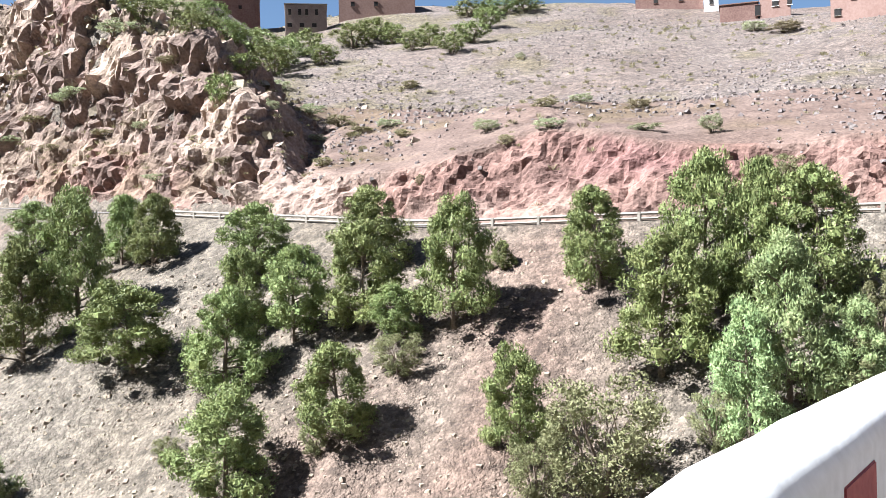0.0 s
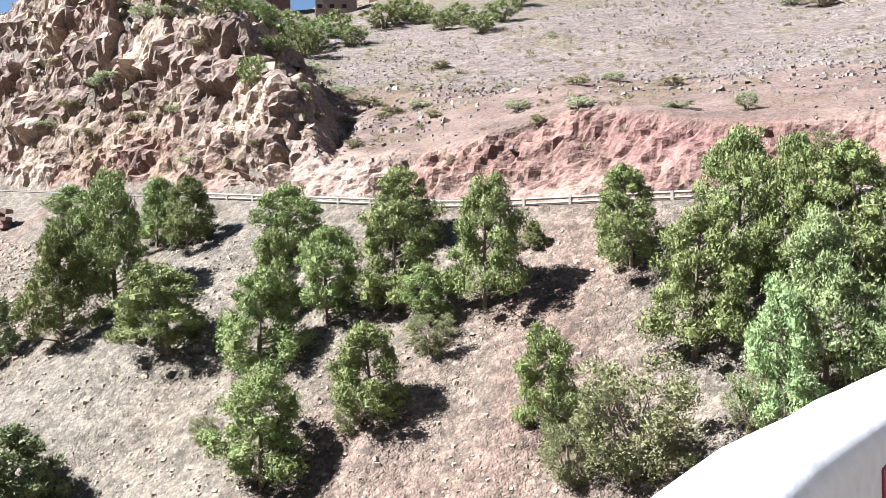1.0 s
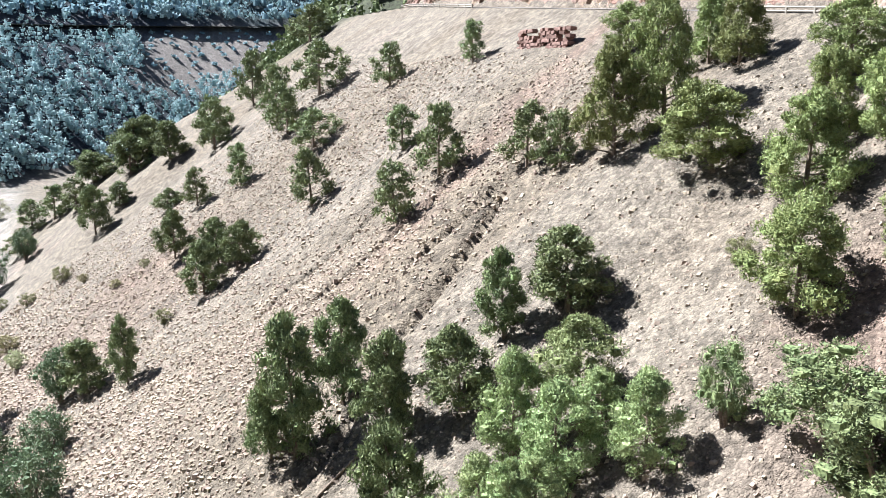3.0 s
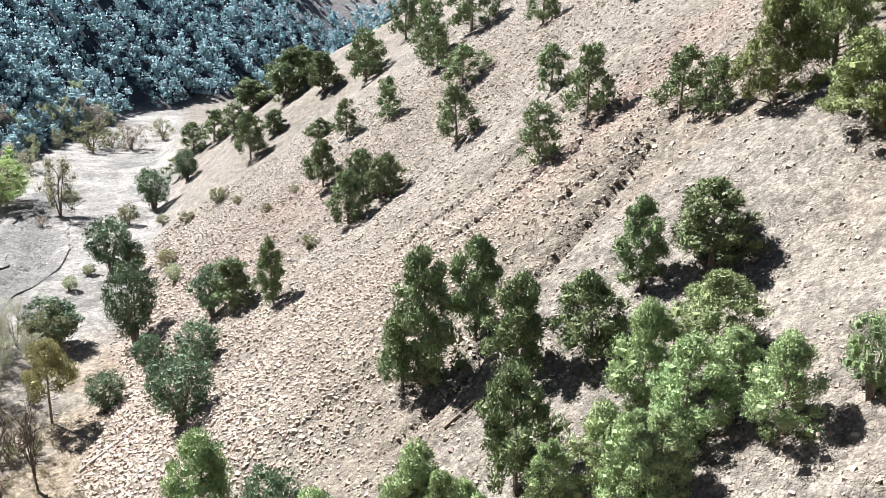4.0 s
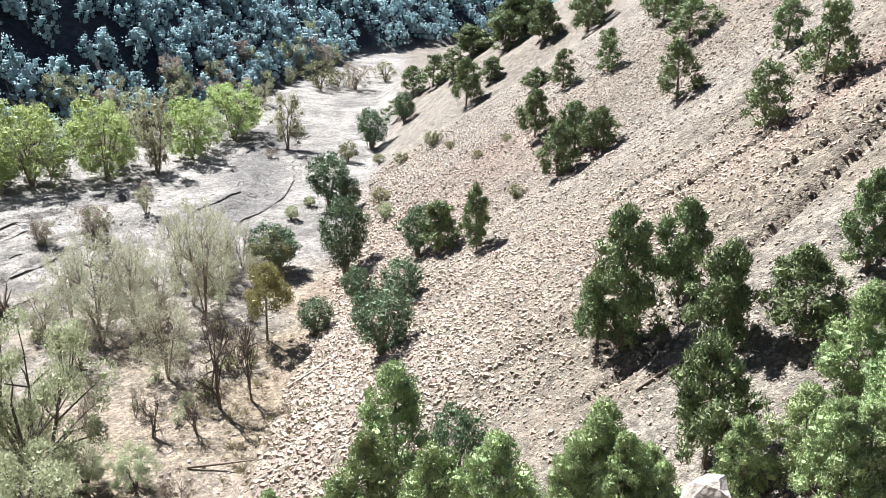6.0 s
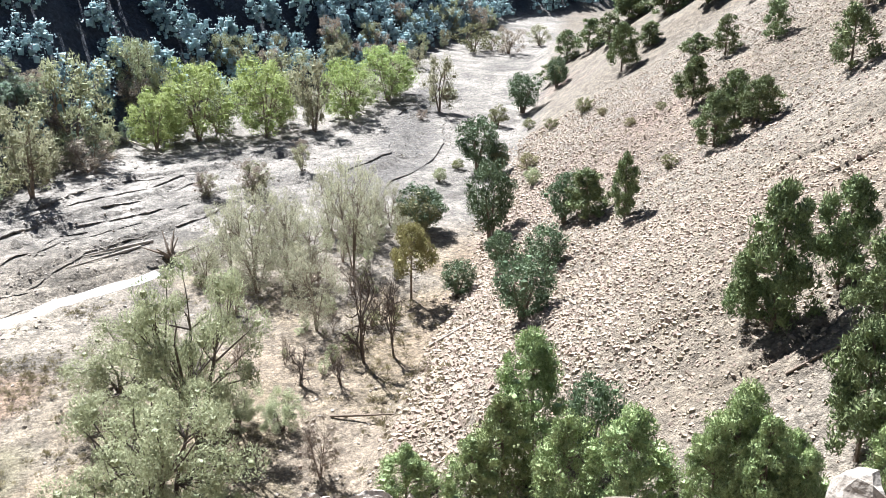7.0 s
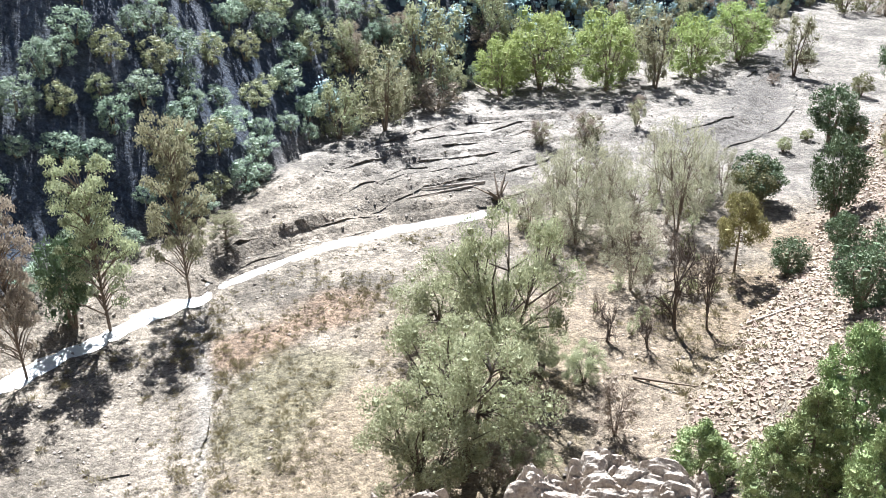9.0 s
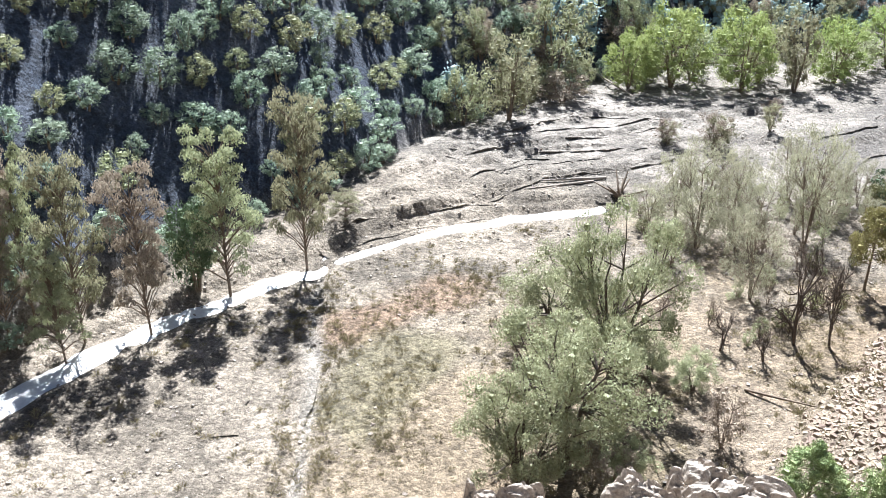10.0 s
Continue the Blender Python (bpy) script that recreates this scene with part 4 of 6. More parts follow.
SPUR_PINES_LOW = ((-25.9, 40.5, 5.2, 2.8), (-22.7, 42.1, 4.8, 4.4), (-134.3, 83.5, 8.3, 4.6), (-136.2, 89.8, 4.3, 4.2), (-105.8, 77.4, 3.3, 3.4), (-84.7, 62.4, 5.8, 3.4), (-71.3, 55.6, 5.7, 4.1), (-73.4, 59.4, 5.4, 3.4), (-69.6, 58.6, 4.9, 3.3), (-74.5, 43.6, 5.4, 4.1), (-154.0, 105.6, 9.3, 8.4), (-170.7, 107.6, 6.4, 7.8), (-153.5, 109.9, 7.2, 7.2))
RIDGE_PINES = ((-176.9, 95.7, 6.7, 5.4), (-170.7, 97.4, 7.1, 5.7), (-161.4, 96.9, 6.4, 5.4), (-173.4, 108.7, 6.9, 6.6), (-151.2, 102.9, 7.8, 6.4), (-134.4, 99.8, 7.1, 4.8), (-125.2, 102.3, 8.3, 5.2), (-90.7, 87.2, 7.1, 4.8), (-167.5, 87.8, 4.4, 4.9))
SCREE_PINES = ((-36.0, 33.6, 8.8, 4.0), (-35.1, 36.9, 6.7, 3.0), (-37.9, 33.4, 4.6, 2.6), (-29.7, 34.5, 6.1, 3.3), (-25.9, 36.2, 4.7, 3.5), (-24.3, 28.4, 6.6, 3.3))
GULLY_PINES = ((-20.9, 33.4, 5.7, 3.2), (-18.7, 35.9, 5.0, 4.2), (-17.5, 31.3, 5.2, 3.6), (-19.9, 29.0, 4.5, 3.1), (-17.6, 27.6, 4.9, 2.7), (-16.6, 34.0, 3.2, 2.6), (-13.5, 31.7, 4.5, 2.9), (-21.4, 27.2, 4.3, 2.2), (-27.1, 24.6, 6.3, 3.7), (-24.6, 25.1, 4.1, 2.0), (-16.9, 28.8, 3.9, 2.7))
RAVINE_PINES = ((-40.4, 20.9, 8.7, 4.7), (-38.8, 18.3, 7.1, 3.9), (-33.3, 19.0, 6.8, 3.6), (-30.5, 21.2, 6.7, 4.3), (-44.5, 14.3, 4.9, 3.9), (-39.1, 16.4, 5.8, 3.6), (-25.9, 23.4, 7.0, 3.3), (-24.2, 23.5, 6.2, 2.9), (-26.3, 22.6, 6.0, 2.5), (-22.9, 24.4, 4.2, 2.1))
RAVINE_OAKS = ((-36.2, 22.4, 6.0, 3.9),)
GULLY_BUSHES = ((-6.9, 32.6, 3.7, 5.1), (-4.5, 30.2, 4.0, 5.2), (-11.0, 33.5, 3.8, 2.3))
TOE_OAKS = ((-122.0, 51.5, 7.7, 7.0), (-92.0, 40.7, 8.6, 6.2), (-79.4, 36.4, 4.1, 3.7), (-60.0, 29.6, 5.4, 5.4), (-69.4, 36.6, 4.0, 4.2), (-78.8, 43.3, 5.3, 4.4), (-80.1, 31.8, 3.7, 4.0), (-120.4, 54.2, 4.5, 3.5), (-99.9, 35.0, 5.2, 6.6), (-156.8, 75.7, 7.2, 6.8), (-160.2, 84.7, 5.7, 4.7))
SPUR_SHRUBS = ((-123.5, 70.5, 2.5, 3.0), (-109.8, 65.7, 1.7, 2.0), (-73.8, 52.3, 1.6, 1.8), (-95.0, 60.9, 1.3, 1.9), (-128.3, 67.3, 1.9, 2.8), (-110.7, 54.6, 2.9, 3.7), (-91.7, 63.1, 1.1, 1.4), (-75.2, 56.9, 1.1, 1.4), (-73.7, 60.4, 0.9, 1.4), (-75.0, 49.0, 1.5, 2.0))
TOE_PINE = ((-68.3, 44.0, 6.7, 3.6),)
YELLOW_PINE = ((-80.7, 26.8, 8.9, 5.8),)
WILLOWS_AT = ((-61.0, 3.1, 14.4, 9.6), (-49.4, -0.1, 11.8, 11.0), (-46.6, -2.6, 8.6, 8.0), (-67.0, -1.7, 7.5, 9.3), (-61.6, 6.1, 3.7, 4.4))
BARE = ((-69.1, 18.4, 9.5, 4.4), (-69.3, 21.3, 8.6, 3.1), (-67.0, 12.1, 4.0, 2.9), (-65.7, 15.4, 3.5, 2.6))
PALE = ((-92.0, 12.3, 11.3, 7.4), (-91.7, 15.7, 10.2, 5.8), (-103.1, 23.7, 9.2, 6.1), (-90.8, 23.3, 13.8, 6.8), (-99.6, 27.8, 8.0, 5.3), (-76.8, 15.8, 8.5, 6.7), (-94.7, 10.2, 8.6, 5.9), (-102.1, 31.2, 6.0, 4.3))
SCRUB = ((-53.5, 10.7, 5.0, 3.6), (-48.2, 4.0, 3.9, 3.7), (-46.9, 3.4, 3.9, 3.4), (-60.4, 9.3, 3.4, 3.7))
GREENS_AT = ((-152.4, 13.0, 11.2, 11.0), (-152.4, 24.4, 11.2, 10.6), (-148.1, 5.9, 8.2, 7.3), (-161.6, 41.2, 9.4, 9.3), (-174.1, 53.3, 9.5, 10.1))
RIVERSIDE = ((-153.4, 33.2, 12.8, 6.7), (-144.2, -6.5, 15.6, 11.9), (-123.3, -11.4, 11.6, 7.8), (-133.9, -17.9, 7.8, 5.7), (-163.5, 60.6, 10.9, 7.0), (-166.9, 4.1, 9.5, 7.0), (-183.0, 34.5, 9.2, 10.9), (-163.4, 3.5, 4.7, 6.6), (-148.8, -11.0, 4.9, 5.3))
RIVER_BUSHES = ((-136.3, -4.4, 5.1, 9.4), (-119.9, 17.4, 4.9, 5.0), (-120.9, 10.4, 3.3, 3.4), (-127.2, 25.2, 4.3, 3.1), (-157.9, 55.0, 2.1, 2.7))
POPLARS_AT = ((-76.3, -26.8, 18.0, 6.6), (-69.3, -32.1, 16.3, 7.4), (-60.9, -35.8, 15.3, 5.7), (-58.3, -40.3, 16.6, 5.7), (-58.2, -44.5, 15.4, 5.2), (-55.6, -45.1, 16.8, 4.9), (-84.6, -25.0, 3.5, 3.8), (-55.2, -40.3, 10.9, 4.5))
DARK_ALDER = ((-68.8, -34.9, 9.7, 5.7),)

rnd = random.Random(5)
PINES = [tree_kind(pine_meshes(11 + k, 52 + k, 170, 1.0 + 0.06 * (k % 3), 0.09 + 0.04 * (k % 3)), "pine_tree", PINE_DARK, "bushy green pine on the stony slope", group="pines on the slope") for k in range(6)]
FAR_PINES = [tree_kind(pine_meshes(31 + k, 34, 90, 1.0 + 0.07 * (k % 3), 0.08, 1.35), "pine_tree", PINE_DARK, "bushy green pine high on the stony spur", group="pines on the spur") for k in range(4)]
SUNNY_PINES = [tree_kind(pine_meshes(21 + k, 62, 290, 1.03 + 0.06 * (k % 3), 0.06 + 0.04 * (k % 3), 0.68), "pine_tree", PINE, "sunlit yellow-green pine below the road", group="pines below the road") for k in range(4)]
NEAR_PINES = [tree_kind(pine_meshes(41 + k, 64, 260, 1.06, 0.04, 0.68), "pine_tree", PINE_MID, "dense bright green pine beside the ravine", group="pines by the ravine") for k in range(3)]
OAKS = [tree_kind(bush_meshes(61 + k, 46, 130, 0.7, 0.45, 0.10), "evergreen_oak", OAK, "rounded dark green evergreen oak on the stones", group="oaks at the foot of the scree") for k in range(3)]
BUSHES = [tree_kind(broad_meshes(71 + k, 52, 230, 1.15, 0.028, 7, 0.08, 0.6, 0.95, 0.3, True), "juniper_bush", JUNIPER, "olive-green juniper bush with grey twigs", "bush", "bushes on the slope") for k in range(2)]
WILLOWS = [tree_kind(broad_meshes(81 + k, 60, 480, 1.25, 0.0165, 6, 0.20, 0.7, 0.86, 0.26, True, DARK_BARK), "willow_tree", OLIVE, "grey-green willow with dark leaning stems", group="willows on the valley floor") for k in range(2)]
GREENS = [tree_kind(broad_meshes(91 + k, 54, 170, 1.1, 0.026, 5, 0.12, 0.5, 1.0, 0.45, True), "riverside_tree", FRESH, "fresh green leafy tree at the river's edge", group="green trees along the river") for k in range(2)]
DULL = [tree_kind(broad_meshes(101 + k, 40, 110, 1.1, 0.030, 3, 0.16, 0.7, 1.0, 0.4, True), "riverside_tree", m, lab, group="fading trees along the river") for k, (m, lab) in enumerate(((OLIVE, "pale grey-green tree at the wooded bank"), (AUTUMN, "thin yellow-brown tree at the wooded bank"), (RUSSET, "russet autumn tree at the wooded bank")))]
POPLARS = [tree_kind(poplar_meshes(111 + k, 74, 230), "poplar_tree", m, lab, group="poplars by the stream") for k, (m, lab) in enumerate(((AUTUMN, "tall yellowing poplar beside the stream"), (OLIVE, "tall grey-green poplar beside the stream"), (RUSSET, "tall russet-tinged poplar beside the stream")))]
YELLOW = tree_kind(pine_meshes(131, 46, 190, 1.1, 0.36, 0.8, 0.4), "pine_tree", GOLD, "yellowing pine with a bare dark trunk")
BARES = [tree_kind(bare_meshes(141 + k, DARK_BARK, 2, 1.7), "bare_tree", DARK_BARK, "leafless brown tree on the valley floor", group="bare trees on the valley floor", crown_name="branchwork") for k in range(2)]
PALES = [tree_kind(broad_meshes(151 + k, 70, 120, 1.05, 0.019, 4, 0.15, 0.45, 0.8, 0.0, True), "thicket_tree", PALE_LEAF, "pale thinly leaved tree in the thicket", group="pale trees in the thicket") for k in range(3)]

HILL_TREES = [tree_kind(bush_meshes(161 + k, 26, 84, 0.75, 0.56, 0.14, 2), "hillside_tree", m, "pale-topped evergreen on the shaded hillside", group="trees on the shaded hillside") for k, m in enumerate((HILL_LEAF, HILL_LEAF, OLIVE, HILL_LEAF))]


def grove(kinds, rows, sink=0.15, stretch=1.0, wider=1.0):
    for k, (x, y, tall, wide) in enumerate(rows):
        plant(kinds[k % len(kinds)], x, y, tall * stretch, wide * wider, rnd.uniform(0, 6.28), sink)


grove(SUNNY_PINES, UPPER_PINES, 0.15, 1.01, 1.42)
grove(SUNNY_PINES, EAST_PINES[:5] + EAST_PINES[8:], 0.15, 1.01, 1.10)
grove(NEAR_PINES, EAST_PINES[5:8], 0.15, 1.01, 1.10)
grove(FAR_PINES, SPUR_PINES, 0.15, 1.03, 1.5)
grove(PINES, SPUR_PINES_LOW, 0.15, 1.03, 1.42)
grove(FAR_PINES, RIDGE_PINES, 0.15, 1.03, 1.5)
grove(PINES, SCREE_PINES, 0.15, 1.03, 1.42)
grove(NEAR_PINES, GULLY_PINES, 0.15, 1.01, 1.30)
grove(NEAR_PINES, RAVINE_PINES, 0.15, 1.01, 1.30)
grove(PINES, TOE_PINE, 0.2)
grove(OAKS, RAVINE_OAKS)
grove(OAKS, TOE_OAKS, 0.2, 1.22, 1.12)
grove(BUSHES, EAST_BUSHES, 0.15, 1.05, 1.1)
GREEN_BUSH = tree_kind(bush_meshes(75, 52, 190, 0.5, 0.6, 0.10), "juniper_bush", PINE_DARK, "dense dark green bush in the gully", "bush")
grove([GREEN_BUSH], GULLY_BUSHES, 0.15, 1.05, 1.1)
grove([YELLOW], YELLOW_PINE)
grove(WILLOWS, WILLOWS_AT, 0.1, 1.0, 1.02)
grove(BARES, BARE)
grove(PALES, PALE)
grove(PALES[:2], [(x + 3.5 + 2 * math.sin(3 * x), y - 3 + 3 * math.cos(2 * y), 0.6 * h, 0.9 * w) for x, y, h, w in PALE if x < -90], 0.1)
grove([DULL[2], WILLOWS[1]], SCRUB)


def undergrowth():
    """Low shrubs and leafless saplings that fill the thicket between the pale trees."""
    r = np.random.default_rng(53)
    low = [tree_kind(bush_meshes(181 + k, 24, 60, 0.8, 0.5, 0.14), "thicket_shrub", m, lab, "shrub", "shrubs in the thicket") for k, (m, lab) in enumerate(((OLIVE, "grey-green shrub in the thicket"), (JUNIPER, "dark olive shrub in the thicket")))]
    thin = [tree_kind(bare_meshes(191 + k, BARK, 3, 0.8), "bare_sapling", BARK, "leafless grey sapling in the thicket", "sapling", "saplings in the thicket", "branchwork") for k in range(2)]
    done = 0
    while done < 72:
        x, y = r.uniform(-108, -68), r.uniform(6, 36)
        s = float(along(np.array([x]), np.array([y]))[1][0])
        if s < -3 and wave(x, y, 8, 124) > -0.45 and s > -42:
            bushy = done % 4 > 0
            tall = r.uniform(0.9, 2.4) if bushy else r.uniform(2.5, 5.5)
            plant((low if bushy else thin)[(done // 4) % 2], x, y, tall, tall * r.uniform(0.8, 1.3) if bushy else tall * 0.8, r.uniform(0, 6.28), 0.08)
            done += 1


undergrowth()
grove(GREENS, GREENS_AT, 0.1, 1.25, 1.25)
grove([DULL[0], DULL[1], GREENS[1]], [(x - 6 + 2 * math.sin(y), y + 4 + 2 * math.cos(x), 0.9 * h, 1.1 * w) for x, y, h, w in GREENS_AT], 0.1)
grove([DULL[k] for k in (1, 0, 1, 0, 1, 0, 0, 2, 2)], RIVERSIDE, 0.1, 1.05, 1.15)
grove([DULL[2], DULL[1]], RIVER_BUSHES)
grove(POPLARS, POPLARS_AT, 0.1, 1.02, 1.3)
grove(OAKS, DARK_ALDER)


def bank_trees():
    """Mixed trees that crowd the foot of the wooded bank upstream."""
    r = np.random.default_rng(51)
    kinds = [DULL[0], HILL_TREES[0], DULL[1], HILL_TREES[1], DULL[0], HILL_TREES[2], HILL_TREES[3], DULL[2]]
    done = 0
    while done < 84:
        x, y = r.uniform(-275, -112), r.uniform(-30, 120)
        d = float(beyond_bank(np.array([x]), np.array([y]))[0])
        if -2.5 < d < 9:
            kind = kinds[done % 8]
            tall = r.uniform(4.0, 9.0) if kind in DULL else r.uniform(3.2, 5.0)
            plant(kind, x, y, tall, tall * r.uniform(0.65, 0.9), r.uniform(0, 6.28), 0.2)
            done += 1


bank_trees()


def slope_trees():
    """The nearest evergreens on the shaded slope, each by itself."""
    r = np.random.default_rng(52)
    done, spots = 0, []
    while done < 175:
        x, y = r.uniform(-150, -50), r.uniform(-80, 0)
        d = float(beyond_bank(np.array([x]), np.array([y]))[0])
        if 0.5 < d < 27 and r.random() < 0.25 + ease(wave(x + 0.4 * y, y - 0.3 * x, 9, 122), -0.4, 0.5) and all((x - u) ** 2 + (y - v) ** 2 > 9.0 for u, v in spots):
            spots.append((x, y))
            tall = r.uniform(2.8, 5.4)
            plant(HILL_TREES[done % 4], x, y, tall, tall * r.uniform(0.95, 1.35), r.uniform(0, 6.28), 0.3)
            done += 1


slope_trees()


# ---- the wooded hillsides across the river ----
def scatter(n, box, keep, seed):
    r = np.random.default_rng(seed)
    x, y = r.uniform(box[0], box[1], n), r.uniform(box[2], box[3], n)
    k = keep(x, y, r)
    return x[k], y[k], r


def woodland():
    """The far woods, which nobody could count, as one mesh of small leafy crowns."""
    def keep(x, y, r):
        d = beyond_bank(x, y)
        far = ease(np.hypot(x, y), 170, 240)
        thick = (0.26 + 0.5 * wave(x + 0.4 * y, y - 0.3 * x, 9, 122)) * (1 - far) + 0.12 + far * (1.0 + 0.4 * wave(x, y, 20, 120))
        return (d > 1) & (d < 420) & ((d > 26) | (x < -150) | (y < -80) | (y > 0) | (r.random(len(x)) < 0.03)) & (r.random(len(x)) < thick) & (np.hypot(x, y) < 640) & (y > -260 - 0.3 * x)
    x, y, r = scatter(64000, (-620, -40, -260, 520), keep, 7)
    dist = np.hypot(x, y)
    take = r.random(len(x)) < np.where(dist < 290, 0.95, np.clip(230 / dist, 0.16, 0.85)) * np.where(np.arctan2(-x, y) > 1.95, 0.3, 1)
    x, y, dist = x[take], y[take], dist[take]
    z = ground(x, y)
    take = (z > 24) | (z < -9 + 4 * wave(x, y, 25, 123)) | (np.hypot(x, y) < 310) | (np.arctan2(-x, y) > 0.955)
    x, y, z, dist = x[take], y[take], z[take], dist[take]
    take = (z < 14) | (np.arctan2(-x, y) < 0.95) | (r.random(len(x)) < 0.2)
    x, y, z, dist = x[take], y[take], z[take], dist[take]
    verts, faces, base = [], [], 0
    for k in range(len(x)):
        tall = r.uniform(3.0, 6.5) * (1.25 if dist[k] > 260 else 1.0)
        wide = tall * r.uniform(0.75, 1.1)
        n = 3
        u = (np.arange(n) + 0.6) / n
        a = np.arange(n) * 2.4 + r.random()
        reach = 0.34 * wide * (1.1 - u)
        if dist[k] < 290 and z[k] < 14:
            n = 7
            u, a = (np.arange(n) + 0.6) / n, np.arange(n) * 2.4 + r.random()
            reach = 0.36 * wide * (1.1 - u)
        c = np.c_[x[k] + reach * np.cos(a), y[k] + reach * np.sin(a), z[k] + tall * (0.15 + 0.75 * u)]
        cv, cf = leaves(c, np.full(n, (0.27 if n == 7 else 0.36) * wide), 15 if n == 7 else 12, (0.055 if n == 7 else 0.075) * tall, (0.026 if n == 7 else 0.032) * tall, r, 0.9)
        cv, cf = joined((cv, cf), hearts(c, np.full(n, (0.14 if n == 7 else 0.15) * wide), r, 1, 1.1))
        verts.append(cv)
        faces.append(cf + base)
        base += len(cv)
    tagged(new("woodland", fast_mesh("woodland", np.concatenate(verts), np.concatenate(faces), HAZY_LEAF)), "evergreen woodland covering the shaded hillsides", "woodland", kind="stuff")


woodland()


def forest():
    """The distant forest on the hills behind the bend."""
    r = np.random.default_rng(41)
    a, dist = np.radians(r.uniform(24, 74, 26000)), r.uniform(430, 1250, 26000)
    x, y = -np.sin(a) * dist, np.cos(a) * dist
    keep = (beyond_bank(x, y) > 30) & (r.random(len(x)) < 0.6 + 0.4 * wave(x, y, 70, 121))
    x, y, dist = x[keep], y[keep], dist[keep]
    keep = (ground(x, y) > 24) & ((dist < 650) | (a[keep] > 0.7))
    x, y, dist = x[keep], y[keep], dist[keep]
    tall = r.uniform(5, 9, len(x))
    c = np.stack([x, y, ground(x, y) + 0.45 * tall], -1)
    cv, cf = joined(leaves(c, 0.42 * tall, 6, 1.7, 0.8, r, 1.3), hearts(c, 0.22 * tall, r, 1, 1.5))
    tagged(new("forest", fast_mesh("forest", cv, cf, HAZY_DARK)), "dense forest on the distant hills, tinted haze-blue", "forest", kind="stuff")


forest()


def knoll_pines():
    """Pines on the knoll behind the cliff, too many and too far to count."""
    r = np.random.default_rng(57)
    a, q = r.uniform(0, 6.28, 2400), 115 * np.sqrt(r.random(2400))
    x, y = -155 + q * np.cos(a), 257 + q * np.sin(a)
    keep = np.minimum(43, 76 - 0.95 * q) > ground(x, y) - 4
    x, y = x[keep], y[keep]
    tall = r.uniform(5, 9, len(x))
    z = ground(x, y)
    c = np.concatenate([np.c_[x, y, z + h * tall] for h in (0.3, 0.55, 0.8)])
    rad = np.concatenate([w * tall for w in (0.26, 0.22, 0.13)])
    cv, cf = joined(leaves(c, rad, 9, 0.9, 0.36, r, 1.2), hearts(c, 0.5 * rad, r, 1, 1.3))
    tagged(new("knoll_pines", fast_mesh("knoll_pines", cv, cf, PINE_DARK)), "green pines covering the knoll behind the cliff", "woodland", kind="stuff")


def bank_shrubs():
    """Grey shrubs on the bare bank below the distant road."""
    r = np.random.default_rng(58)
    x, y = r.uniform(-430, -300, 1500), r.uniform(170, 420, 1500)
    z = ground(x, y)
    keep = (beyond_bank(x, y) > 4) & (z < 18) & (r.random(1500) < 0.5)
    x, y, z = x[keep], y[keep], z[keep]
    size = r.uniform(1.2, 3.2, len(x))
    c = np.c_[x, y, z + 0.4 * size]
    cv, cf = joined(leaves(c, 0.6 * size, 10, 0.7, 0.35, r, 0.8), hearts(c, 0.42 * size, r, 1, 0.8))
    tagged(new("bank_shrubs", fast_mesh("bank_shrubs", cv, cf, HAZY_DARK)), "grey-green shrubs on the bare bank below the road", "shrubs", kind="stuff")


knoll_pines()
bank_shrubs()

# ---- scree stones, tussocks, shrubs ----
STONE_FACES = np.array(((0, 2, 3, 1)[::-1], (4, 5, 7, 6)[::-1], (0, 1, 5, 4)[::-1], (2, 6, 7, 3)[::-1], (1, 3, 7, 5)[::-1]))
STONE_CORNERS = np.array([(a, b, c) for a in (-1, 1) for b in (-1, 1) for c in (-1, 1)], float)


def stones(name, x, y, size, mat, label, seed, sunk=0.35):
    """Angular stones lying on the ground, joined into one mesh."""
    r = np.random.default_rng(seed)
    n = len(x)
    shape = STONE_CORNERS[None] * (1 + 0.30 * r.uniform(-1, 1, (n, 8, 3))) * r.uniform(0.6, 1.0, (n, 1, 3)) * (1, 1, 0.85) * np.where(STONE_CORNERS[None, :, 2:] > 0, 0.78, 1.0)
    a, b = r.uniform(0, 6.28, n), r.normal(0, 0.45, n)
    ca, sa, cb, sb = np.cos(a), np.sin(a), np.cos(b), np.sin(b)
    u = shape[..., 0] * cb[:, None] - shape[..., 2] * sb[:, None]
    w = shape[..., 0] * sb[:, None] + shape[..., 2] * cb[:, None]
    v = shape[..., 1]
    pts = np.stack([u * ca[:, None] - v * sa[:, None], u * sa[:, None] + v * ca[:, None], w], -1) * (size / 2)[:, None, None]
    z = ground(x, y) + size * (0.35 - sunk)
    pts = pts + np.stack([x, y, z], -1)[:, None]
    faces = (STONE_FACES[None] + 8 * np.arange(n)[:, None, None]).reshape(-1, 4)
    return tagged(new(name, fast_mesh(name, pts.reshape(-1, 3), faces, mat)), label, "stones", kind="stuff")


